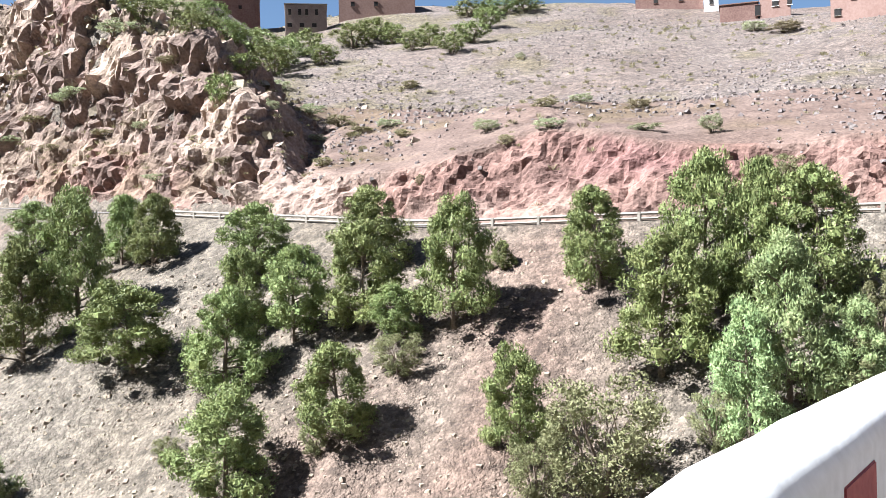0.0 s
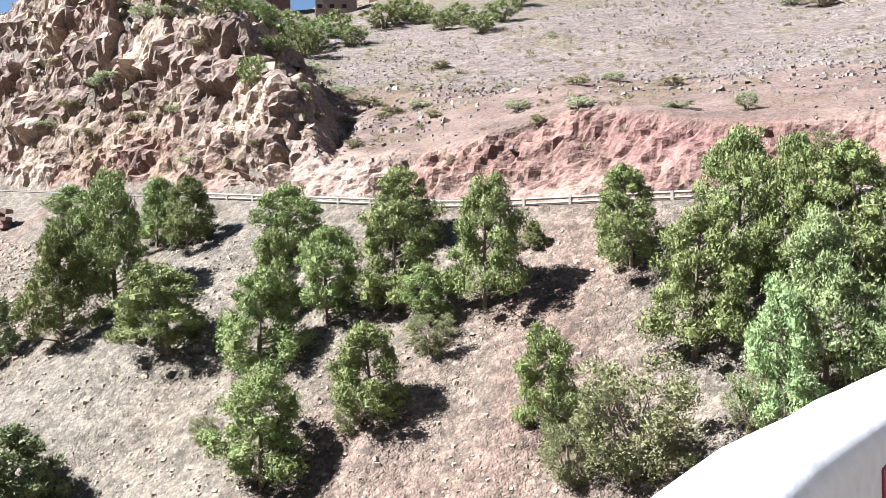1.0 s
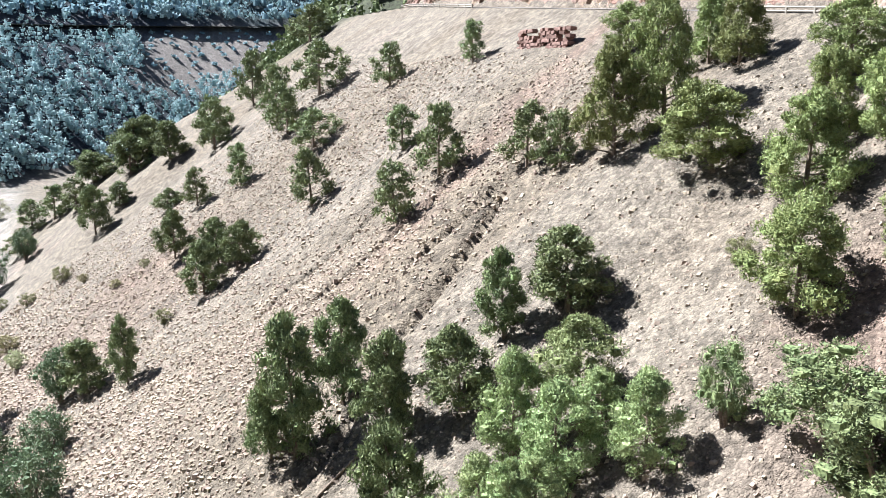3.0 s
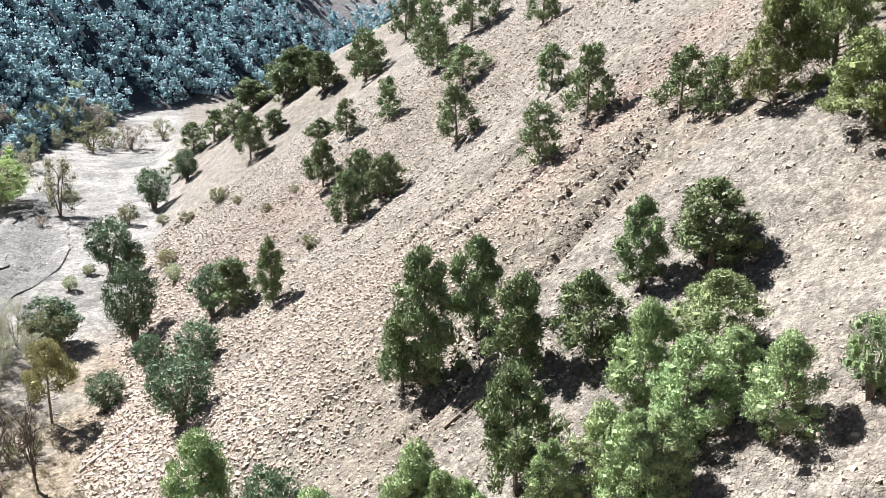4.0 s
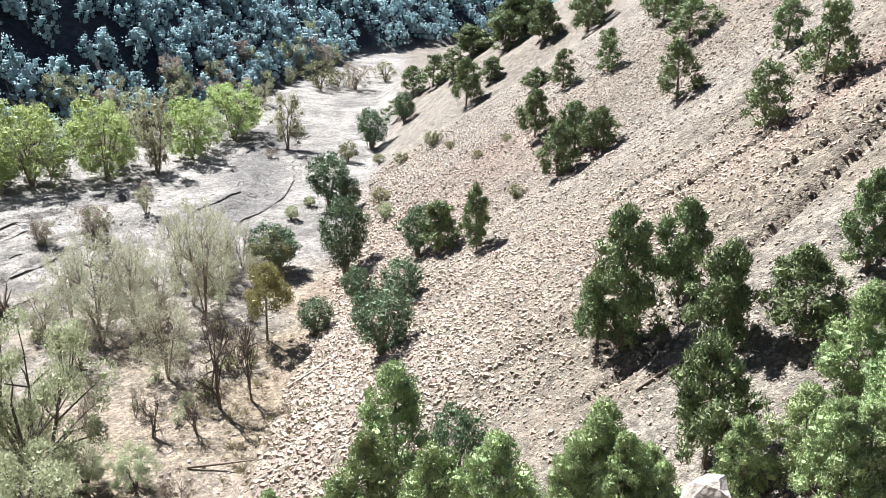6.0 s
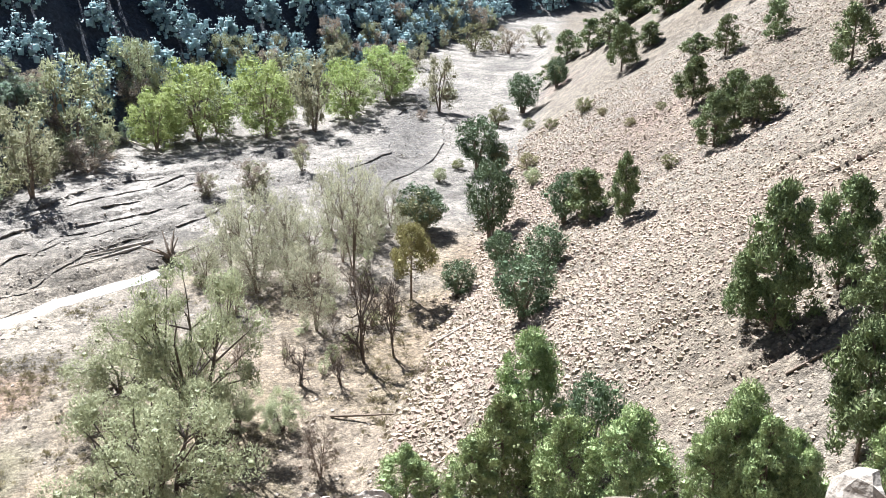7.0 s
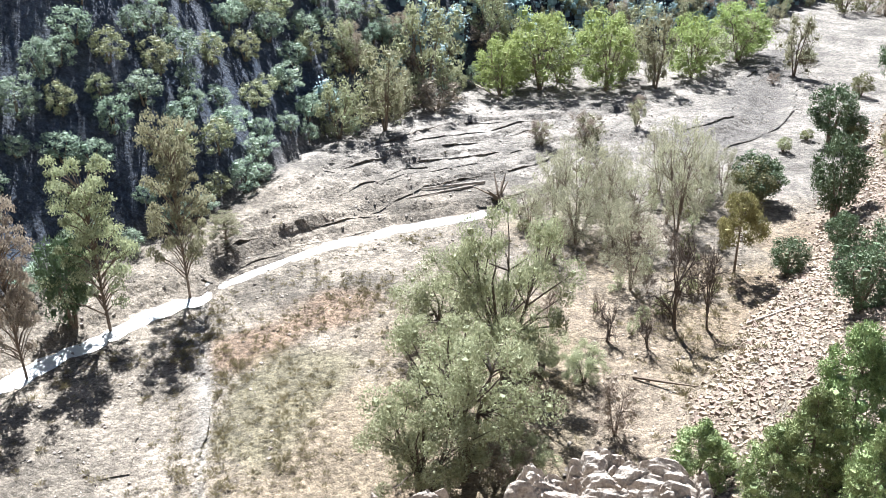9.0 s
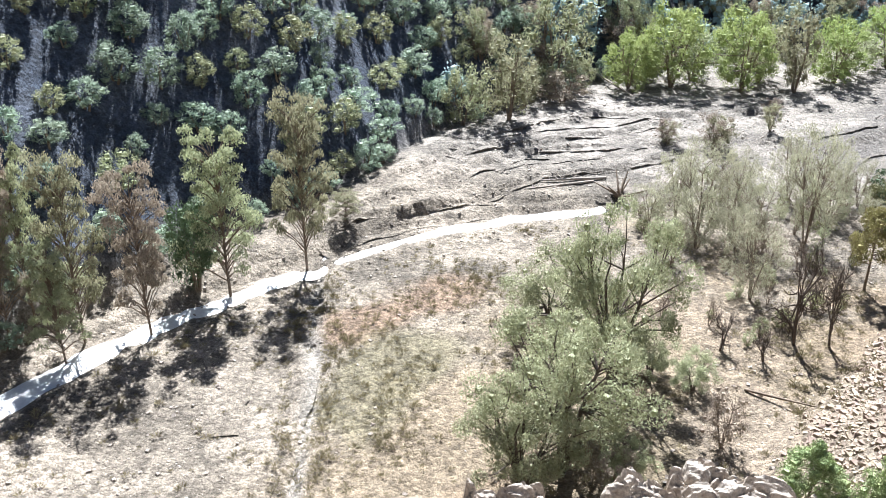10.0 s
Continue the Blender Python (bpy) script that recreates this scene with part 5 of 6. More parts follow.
def scree():
    r = np.random.default_rng(21)
    p, s = r.uniform(-20, 150, 240000), r.uniform(-8, 58, 240000)
    x, y = place_on(p, s)
    dense = 0.20 + 0.24 * ease(p, 34, 50) + 0.42 * wave(p, s * 0.4, 16, 130) + 0.95 * np.exp(-(((p - 58 - 0.3 * s) / 20) ** 2)) * (1 - ease(s, 14, 44)) + 0.35 * (1 - ease(s, 0, 8))
    dense = dense * ease(s, -1.5, 3.5)
    dense = dense * (1 - 0.55 * ease(np.hypot(x, y), 95, 170))
    keep = (r.random(len(p)) < dense * 0.8) & (s < road_s(p) - 1) & (np.hypot(x, y) > 22)
    x, y, p, s = x[keep], y[keep], p[keep], s[keep]
    size = (0.09 + 0.34 * r.random(len(x)) ** 3.0) * (1 + 0.5 * (1 - ease(s, -2, 24))) * (0.72 + 0.28 * ease(p, 36, 56))
    stones("scree_stones", x, y, size, STONE, "loose angular buff stones covering the slope", 22)


scree()


def bed_stones():
    r = np.random.default_rng(23)
    x, y = r.uniform(-170, -38, 26000), r.uniform(-45, 70, 26000)
    p, s = along(x, y)
    d = beyond_bank(x, y)
    keep = (s < 0) & (d < -1.5) & (r.random(len(x)) < 0.4 + 0.5 * wave(x, y, 12, 131))
    x, y = x[keep], y[keep]
    stones("river_stones", x, y, 0.08 + 0.34 * r.random(len(x)) ** 3, PALE_STONE, "pale rounded stones strewn over the dry river bed", 24)


bed_stones()


def hill_stones():
    r = np.random.default_rng(25)
    p, up = r.uniform(-60, 130, 52000), r.uniform(10, 125, 52000)
    x, y = place_on(p, road_s(p) + up)
    keep = r.random(len(p)) < 0.35 + 0.5 * wave(p, up, 18, 135)
    x, y = x[keep], y[keep]
    stones("hill_stones", x, y, 0.12 + 0.40 * r.random(len(x)) ** 3.0, HILL_STONE, "weathered stones scattered over the bare hill", 26)


hill_stones()


def meadow():
    r = np.random.default_rng(31)
    x, y = r.uniform(-90, -34, 70000), r.uniform(-46, 36, 70000)
    d, (p, s) = beyond_bank(x, y), along(x, y)
    # Tussocks stand in loose clumps, thicker beside the dry side channel and in two old hollows
    clump = rough(x, y, 6, 3, 132) + 0.4 * wave(x, y, 1.6, 133)
    hollow = off_line(x, y, ((-51, -12), (-55.5, -13.5), (-60, -12.5))), off_line(x, y, ((-64, -18.5), (-70, -15), (-74, -9)))
    thick = 0.02 + 0.13 * ease(clump, 0.0, 0.9) + 0.22 * np.exp(-(((off_line(x, y, SIDE_CHANNEL) - 1.3) / 0.8) ** 2)) + 0.22 * np.exp(-((hollow[0] / 2.2) ** 2)) + 0.16 * np.exp(-((hollow[1] / 2.6) ** 2))
    thick = thick * (1 - 0.75 * ease(s, -20, -12)) + 0.16 * np.exp(-((off_line(x, y, ((-78, 24), (-71, 20), (-64, 22), (-60, 19))) / 3.6) ** 2))
    keep = (d < -6) & (s < 3) & (off_line(x, y, STREAM) > 3.2) & (r.random(len(x)) < thick)
    x, y = x[keep], y[keep]
    tufts("dry_grass", x, y, 0.22 + 0.55 * r.random(len(x)) ** 2, DRY_GRASS, "dry olive tussocks on the valley floor", 32, 26)


meadow()


def hill_scrub():
    r = np.random.default_rng(33)
    p, up = r.uniform(-50, 150, 5200), r.uniform(9, 120, 5200)
    s = road_s(p) + up
    x, y = place_on(p, s)
    keep = r.random(len(p)) < 0.10 + 0.35 * ease(wave(p, s * 0.7, 14, 134), 0.2, 0.8) + 0.45 * np.exp(-(((p - 62) / 14) ** 2)) * (1 - ease(up, 50, 80))
    x, y = x[keep], y[keep]
    tufts("hill_scrub", x, y, 0.35 + 0.6 * r.random(len(x)) ** 2, DRY_GRASS, "low olive and straw-coloured scrub on the hill", 34, 40, "scrub")


hill_scrub()


def crags():
    """Angular outcrops on the shoulder of the cliff and in the cleft beside it."""
    r = np.random.default_rng(37)
    p, up = r.uniform(38, 150, 1500), r.uniform(12, 40, 1500)
    q = p - 0.62 * np.maximum(up - 7, 0) * (1 - ease(p, 70, 95))
    keep = r.random(len(p)) < 0.75 * ease(cliff_h(q), 3, 9) * (1 - ease(up, 20, 40)) * ease(wave(p, up, 7, 38) + 0.4, -0.2, 0.6)
    x, y = place_on(p[keep], road_s(p[keep]) + up[keep])
    stones("crag_rocks", x, y, 0.5 + 1.2 * r.random(len(x)) ** 2.2, STONE, "angular buff outcrops on the cliff's shoulder", 39, 0.45)


crags()

# Shrubs that stand apart on the hill and the cliff: x, y, height, width
HILL_SHRUBS = ((-14.8, 101.8, 1.6, 4.0), (-11.1, 98.0, 1.6, 4.4), (-16.3, 86.0, 1.5, 2.3), (-14.7, 83.0, 0.8, 2.7), (-22.7, 126.5, 1.6, 4.2), (-3.9, 118.8, 1.4, 3.5), (3.9, 75.0, 1.2, 2.9), (9.6, 80.7, 1.1, 3.1), (13.8, 86.1, 1.1, 2.8), (5.0, 68.1, 1.0, 1.6), (8.3, 68.2, 1.0, 2.6), (18.5, 82.8, 1.1, 3.1), (15.0, 65.3, 0.6, 3.4), (-10.4, 78.0, 1.0, 2.5), (-13.4, 82.5, 0.7, 1.9), (-7.1, 81.0, 0.7, 1.2), (-5.2, 91.3, 1.0, 3.5), (-3.5, 82.8, 0.9, 2.1), (19.0, 62.2, 1.6, 2.1), (54.2, 138.6, 2.1, 6.8), (50.7, 142.4, 1.8, 4.9), (-1.6, 67.8, 1.2, 1.0), (-12.9, 92.7, 0.9, 2.4), (-8.1, 91.1, 0.8, 3.5), (11.7, 127.3, 1.1, 1.7))
GULLY_SHRUBS = ((-43.4, 143.9, 4.6, 7.9), (-24.8, 90.8, 3.5, 4.9), (-23.0, 96.2, 3.7, 5.2), (-29.8, 143.6, 5.9, 8.6), (-25.0, 134.7, 5.1, 7.1), (-19.9, 90.6, 2.3, 3.6), (-25.7, 149.2, 5.7, 7.9), (-23.7, 157.9, 5.0, 7.3), (-36.9, 143.6, 4.6, 6.8), (-33.2, 99.5, 3.2, 4.8), (-19.3, 147.4, 3.7, 5.8), (-15.4, 161.2, 4.6, 8.4), (-11.6, 165.4, 4.2, 7.6), (-8.2, 160.4, 3.9, 6.3), (-4.3, 148.4, 3.3, 5.8), (-1.5, 153.9, 3.9, 6.0), (2.1, 138.5, 3.5, 6.3), (5.6, 147.1, 3.7, 6.7), (9.4, 164.4, 4.2, 6.5), (13.0, 184.7, 3.5, 8.5), (18.3, 184.6, 2.9, 8.5), (6.6, 185.8, 3.5, 8.6), (-20.6, 84.5, 3.8, 3.4))
CRAG_SHRUBS = ((-40.4, 98.2, 1.2, 4.1), (-45.7, 100.1, 1.0, 4.2), (-36.1, 98.8, 1.9, 4.1), (-23.8, 83.1, 0.7, 2.8), (-30.0, 89.1, 1.1, 2.4), (-35.6, 93.5, 0.8, 3.2), (-41.8, 98.5, 1.5, 2.8), (-27.5, 90.8, 0.9, 3.7), (-37.0, 90.6, 0.9, 2.5), (-49.4, 105.5, 0.9, 3.8), (-33.5, 97.5, 1.6, 2.7), (-42.1, 96.6, 0.9, 3.4), (-26.8, 84.1, 0.9, 3.4), (-23.0, 84.3, 0.8, 2.2), (-49.3, 102.0, 0.9, 2.9), (-19.4, 80.1, 0.8, 2.6))
SHRUBS = [tree_kind(bush_meshes(171 + k, 38, 120, 0.62, 0.52, 0.08), "hill_shrub", m, lab, "shrub", "shrubs on the hill") for k, (m, lab) in enumerate(((OLIVE, "low olive-green shrub on the bare hill"), (DRY_GRASS, "low brown shrub on the bare hill"), (PINE, "leafy green shrub in the gully")))]
grove(SHRUBS[:2], HILL_SHRUBS, 0.1)
grove(SHRUBS[:2], CRAG_SHRUBS, -0.25)
grove([BUSHES[1], SHRUBS[1]], SPUR_SHRUBS, 0.1, 1.0, 1.0)
grove(SHRUBS[2:], GULLY_SHRUBS, 0.1, 1.1, 1.1)

# Shrubs along the foot of the scree, on the dry bed and under the wooded far bank
TOE_SHRUBS = ((-98.4, 33.8, 5.5, 6.0), (-118.2, 43.8, 2.4, 2.9), (-149.1, 66.9, 4.1, 4.8), (-164.9, 87.2, 4.5, 4.8), (-119.8, 54.0, 4.5, 3.3), (-101.5, 50.8, 3.0, 2.6), (-141.1, 69.4, 2.3, 2.6), (-175.1, 66.7, 2.2, 5.5), (-123.7, 48.9, 1.8, 2.6))
DRY_SHRUBS = ((-119.7, 16.7, 5.3, 5.2), (-120.7, 10.8, 3.6, 3.6), (-137.3, 27.1, 3.0, 3.2), (-155.2, 33.2, 7.2, 4.7))
BANK_SHRUBS = ((-215.7, 68.2, 5.9, 10.2), (-207.5, 71.0, 5.3, 5.7), (-228.5, 94.7, 7.9, 11.1), (-224.6, 103.5, 7.7, 9.6), (-237.0, 118.9, 6.3, 8.5), (-230.5, 100.9, 5.4, 8.1), (-204.1, 56.1, 6.3, 8.2), (-197.8, 47.7, 6.3, 7.9))
TOE_KINDS = [tree_kind(bush_meshes(191 + k, 40, 90, 0.8, 0.4, 0.10), "toe_shrub", m, lab, "shrub", "shrubs at the foot of the scree") for k, (m, lab) in enumerate(((JUNIPER, "dark olive shrub at the foot of the scree"), (OLIVE, "grey-green shrub at the foot of the scree")))]
DRY_KINDS = [tree_kind(broad_meshes(195 + k, 34, 110, 1.1, 0.03, 6, 0.10, 0.6, 0.95, 0.2, True), "river_shrub", m, lab, "shrub", "shrubs on the dry river bed") for k, (m, lab) in enumerate(((RUSSET, "rust-brown leafy shrub on the dry river bed"), (AUTUMN, "straw-coloured shrub on the dry river bed")))]
BANK_KINDS = [tree_kind(broad_meshes(198 + k, 30, 80, 1.1, 0.04, 5, 0.10, 0.6, 0.95, 0.35, True), "bank_shrub", m, lab, "shrub", "shrubs under the wooded bank") for k, (m, lab) in enumerate(((RUSSET, "russet shrub below the wooded bank"), (AUTUMN, "fading yellow-brown shrub below the wooded bank"), (JUNIPER, "dark olive shrub below the wooded bank")))]
grove(TOE_KINDS, TOE_SHRUBS, 0.1)
grove(DRY_KINDS, DRY_SHRUBS, 0.1)
grove(BANK_KINDS, BANK_SHRUBS, 0.1)

# ---- village on the crest ----
def house(x, y, z, turn, wide, deep, tall, mat, label, openings=(), trim=None, dig=7.5):
    """A flat-roofed house that faces the valley. openings: (column, row height, width, height) from its left edge and base."""
    m = pose(x, y, z, 0, 0, turn)
    root = thing("village_house", label, "house", m, "houses on the crest")
    body = block("wall", (wide, deep, tall + dig), mat, 0.06, 0.04, int(wide * 10))
    under("wall", body, root, "", pose(0, deep / 2, -dig))
    under("roof", block("roof", (wide + 0.3, deep + 0.3, 0.22), trim or CEMENT, 0.04), root, "", pose(0, deep / 2, tall))
    for u, v, w, h in openings:
        hole = under("window", block("window", (w, 0.12, h), DARK, 0.01), root, "dark window opening", pose(u - wide / 2, -0.03, v))
        under("frame", block("frame", (w + 0.2, 0.1, 0.1), trim or CEMENT, 0.01), hole, "", pose(0, -0.05, h))
        under("sill", block("sill", (w + 0.2, 0.16, 0.08), trim or CEMENT, 0.01), hole, "", pose(0, -0.05, -0.08))
    return root


def crest_house(az0, az1, low, high, r, mat, label, openings=(), trim=None, deep=6.0):
    """A house between two bearings and two elevations, at r metres."""
    az = radians((az0 + az1) / 2)
    wide, z = r * radians(abs(az0 - az1)), r * math.tan(radians(low))
    return house(-math.sin(az) * r, math.cos(az) * r, z, math.degrees(az), wide, deep, r * math.tan(radians(high)) - z, mat, label, openings, trim)


crest_house(9.73, 7.09, 13.60, 15.22, 184, BRICK, "two-storey grey block house with arched windows", ((0.9, 0.9, 0.9, 0.85), (3.4, 0.9, 0.9, 0.85), (5.9, 0.9, 0.9, 0.85), (1.0, 3.4, 0.6, 1.2), (3.0, 3.4, 0.6, 1.2), (4.4, 3.4, 0.6, 1.2), (6.4, 3.4, 0.6, 1.2)), CEMENT)
crest_house(6.31, 1.42, 14.72, 16.00, 193, PINK, "long salmon-rendered house on the crest", ((3, 1.5, 0.8, 1.0), (8, 1.5, 0.8, 1.0)), MUD)
crest_house(14.33, 11.28, 14.55, 15.60, 203, MUD, "ruined dark red earth house", ((2.5, 0.8, 0.9, 1.6), (6.5, 1.2, 0.7, 0.8)), MUD)
crest_house(-12.58, -16.67, 14.31, 15.24, 187, MUD, "long red earth house on the crest", ((4, 0.8, 0.8, 0.9), (9, 0.8, 0.8, 0.9)), MUD)
crest_house(-16.70, -17.57, 13.96, 14.87, 185, WHITE, "small white-washed flat-roofed house", ((1.4, 0.8, 0.7, 0.8),), CEMENT)
crest_house(-17.62, -19.84, 13.25, 14.03, 170, MUD, "low red earth outbuilding on the crest", ((6.5, 0.0, 0.9, 1.9),), MUD)
crest_house(-19.94, -21.69, 13.25, 14.47, 170, PINK, "greyish pink rendered house", ((2.6, 1.4, 1.0, 0.9), (5.0, 1.4, 0.8, 0.9)), WHITE)
crest_house(-23.85, -28.82, 12.65, 13.94, 150, PINK, "long salmon-rendered house with a row of small windows", ((1.0, 0.3, 0.9, 1.0), (3.2, 2.6, 0.6, 0.5), (5.4, 2.6, 0.6, 0.5), (7.6, 2.6, 0.6, 0.5), (9.8, 2.6, 0.6, 0.5), (12.0, 2.6, 0.6, 0.5)), CEMENT)

# ---- along the road ----
def guard_rail(p0, p1):
    root = thing("guard_rail", "pale concrete guard rail on short posts along the road", "guard rail")
    for name, lift, thick in (("upper_beam", 0.42, 0.10), ("lower_beam", 0.14, 0.08)):
        path = []
        for k in range(int((p1 - p0) / 3) + 1):
            p = p0 + 3 * k
            x, y = place_on(p, road_s(p) + 0.45)
            path.append(((x, y, float(road_z(p)) + lift), thick))
        v, f = tubes([path], 6)
        under(name, fast_mesh(name, v, f, CEMENT), root)
    post = block("post", (0.2, 0.2, 0.62), CEMENT, 0.02)
    for k in range(int((p1 - p0) / 3) + 1):
        p = p0 + 3 * k
        x, y = place_on(p, road_s(p) + 0.45)
        under("post", post, root, "", pose(x, y, float(road_z(p)) - 0.1, 0, 0, 60))


guard_rail(-6, 62)
guard_rail(118, 154)


def retaining_wall():
    """A short red masonry wall that holds the road's shoulder, its stones laid in courses."""
    x0, y0, x1, y1 = -50.3, 82.6, -41.5, 77.8
    turn = math.degrees(math.atan2(y1 - y0, x1 - x0))
    z = min(float(ground(x0, y0)), float(ground(x1, y1))) - 0.3
    root = thing("retaining_wall", "broken red stone retaining wall below the road", "wall", pose(x0, y0, z, 0, 0, turn))
    r = random.Random(9)
    shapes = [block("stone", (0.75, 0.8, 0.36), MUD, 0.05, 0.05, k) for k in range(5)]
    for row in range(6):
        for col in range(12):
            if r.random() < 0.03 + 0.08 * row:
                continue
            under("stone", shapes[r.randrange(5)], root, "", pose(0.4 + 0.8 * col + 0.35 * (row % 2), 0.05 * row + r.uniform(-0.08, 0.08), 0.35 * row, r.uniform(-8, 8), r.uniform(-8, 8), r.uniform(-16, 16)))


retaining_wall()


def far_road():
    """A road on the wooded hillside behind the river's bend."""
    verts, faces = [], []
    for k, y in enumerate(range(190, 420, 10)):
        xs = np.arange(-300.0, -640.0, -1.0)
        i = int(np.argmax(ground(xs, np.full(len(xs), float(y))) > 19.0))
        for off in (3.0, -4.0):
            verts.append((float(xs[i]) + off, float(y), 21.3))
        if k:
            faces.append((2 * k - 2, 2 * k, 2 * k + 1, 2 * k - 1))
    tagged(new("far_road", mesh_of("far_road", verts, faces, CEMENT)), "pale road cut across the distant hillside", "road", kind="structure")


far_road()


# ---- dead wood ----
def log_on_ground(name, a, b, thick, mat, label, twigs=3, seed=0):
    r = random.Random(seed)
    a, b = Vector((*a, float(ground(*a)) + thick)), Vector((*b, float(ground(*b)) + thick))
    mid = (a + b) / 2
    mid.z = max(mid.z, float(ground(mid.x, mid.y)) + thick * 0.8)
    paths = [[(tuple(a), thick), (tuple(mid + Vector((r.uniform(-.1, .1), r.uniform(-.1, .1), 0))), thick * 0.8), (tuple(b), thick * 0.45)]]
    root = thing(name, label, "dead wood")
    v, f = tubes(paths, 8)
    under("trunk", fast_mesh("log", v, f, mat), root)
    for k in range(twigs):
        t = r.uniform(0.45, 0.95)
        p = a.lerp(b, t)
        q = p + Vector((r.uniform(-1, 1), r.uniform(-1, 1), r.uniform(0.2, 0.8))) * thick * 6
        v, f = tubes([[(tuple(p), thick * 0.35), (tuple((p + q) / 2), thick * 0.25), (tuple(q), thick * 0.1)]], 5)
        under("branch", fast_mesh("branch", v, f, mat), root)


log_on_ground("fallen_log", (-69.1, 24.7), (-67.2, 29.6), 0.16, DRY_WOOD, "pale fallen log lying in the shade", 2, 1)
log_on_ground("fallen_log", (-60.9, 13.3), (-58.5, 18.0), 0.12, BARK, "thin brown log on the sandy floor", 2, 2)
log_on_ground("fallen_log", (-31.7, 30.9), (-30.5, 34.2), 0.09, BARK, "weathered log on the shaded scree", 1, 3)
log_on_ground("drift_tree", (-107.0, 2.5), (-103.5, -5.5), 0.22, DRY_WOOD, "stranded bleached drift tree in the river bed", 9, 4)
log_on_ground("drift_tree", (-105.5, 1.0), (-100.0, -7.0), 0.16, DRY_WOOD, "stranded bleached drift tree in the river bed", 7, 5)
log_on_ground("drift_tree", (-155.4, -0.8), (-143.7, 6.6), 0.2, DRY_WOOD, "long bleached trunk stranded under the trees", 6, 6)
log_on_ground("root_stump", (-101.7, 3.8), (-101.2, 4.4), 0.55, BARK, "dark upturned root stump on the gravel", 12, 7)


# ---- the stream ----
def stream():
    pts = [Vector((*q, 0)) for q in STREAM[:8]]
    fine = []
    for a, b in zip(pts[:-1], pts[1:]):
        for k in range(8):
            fine.append(a.lerp(b, k / 8))
    verts, faces = [], []
    for k, p in enumerate(fine):
        d = (fine[min(k + 1, len(fine) - 1)] - fine[max(k - 1, 0)]).normalized()
        n = Vector((-d.y, d.x, 0))
        wide = 2.3 * (1 - 0.35 * k / len(fine))
        z = min(float(ground(p.x + n.x * o, p.y + n.y * o)) for o in (-1.6, -0.8, 0, 0.8, 1.6)) + 0.12
        for side in (-1, -0.33, 0.33, 1):
            verts.append(tuple(p + n * (wide * side + 0.55 * float(wave(p.x * 3, p.y * 3 + 40 * side, 5, 140))) + Vector((0, 0, z - (0.22 if abs(side) == 1 else -0.06)))))
        if k:
            for c in range(3):
                faces.append((4 * k - 4 + c, 4 * k - 3 + c, 4 * k + 1 + c, 4 * k + c))
    tagged(new("stream", mesh_of("stream", verts, faces, WATER, True)), "shallow glinting stream along the wooded bank", "stream", kind="structure")


stream()

# ---- beside the camera: the white parapet and the boulders on the ledge ----
def parapet():
    """A thick white-washed roadside parapet with a rounded top and red bands on its road side."""
    ax, ay, bx, by = 0.39, 1.64, 5.72, 8.95
    run = math.hypot(bx - ax, by - ay)
    turn = math.degrees(math.atan2(by - ay, bx - ax))
    root = thing("parapet", "thick white-painted roadside parapet with faded red bands", "parapet", pose(ax, ay, -2.3, 0, 0, turn))
    bm = bmesh.new()
    wide, tall = 0.31, 1.63
    prof = [(0, 0), (0, tall - 0.10), (-0.03, tall - 0.03), (-0.10, tall), (-wide + 0.10, tall + 0.005), (-wide + 0.03, tall - 0.03), (-wide, tall - 0.10), (-wide, 0)]
    r = random.Random(3)
    rows = []
    for k in range(33):
        u = run * k / 32
        rows.append([bm.verts.new((u, v + wide - 0.008 * u * u + r.uniform(-0.006, 0.006), w + (0.08 * (1 - math.exp(-u / 0.45)) - 0.018 * u if w else 0.0) + r.uniform(-0.006, 0.006))) for v, w in prof])
    for a, b in zip(rows[:-1], rows[1:]):
        for i in range(len(prof) - 1):
            bm.faces.new((a[i], b[i], b[i + 1], a[i + 1]))
    bm.faces.new(rows[0])
    bm.faces.new(rows[-1][::-1])
    bmesh.ops.recalc_face_normals(bm, faces=bm.faces)
    under("wall", bm_mesh("wall", bm, WHITE, True), root)
    band = block("red_band", (0.42, 0.012, 1.36), RED, 0.004)
    for k in range(5):
        under("red_band", band, root, "faded red painted band", pose(0.35 + 1.25 * k, -0.006 - 0.008 * (0.35 + 1.25 * k) ** 2, 0.16, 0, 0, -math.degrees(math.atan(0.016 * (0.35 + 1.25 * k)))))


parapet()


def boulder(seed, mat):
    """A worn angular boulder of one metre."""
    rnd = random.Random(seed)
    bm = bmesh.new()
    bmesh.ops.create_icosphere(bm, subdivisions=3, radius=0.5)
    cuts = [(Vector((rnd.gauss(0, 1), rnd.gauss(0, 1), rnd.gauss(0, 0.8))).normalized(), rnd.uniform(0.17, 0.34)) for _ in range(16)]
    for v in bm.verts:
        for c, depth in cuts:
            over = v.co.dot(c) - depth
            if over > 0:
                v.co -= c * over
        v.co += v.co.normalized() * (0.05 * noise.noise(v.co * 5 + Vector((seed, 0, 0))) + 0.02 * noise.noise(v.co * 14))
    return bm_mesh("boulder", bm, mat)


BOULDERS = [boulder(k, PALE_STONE) for k in range(6)]


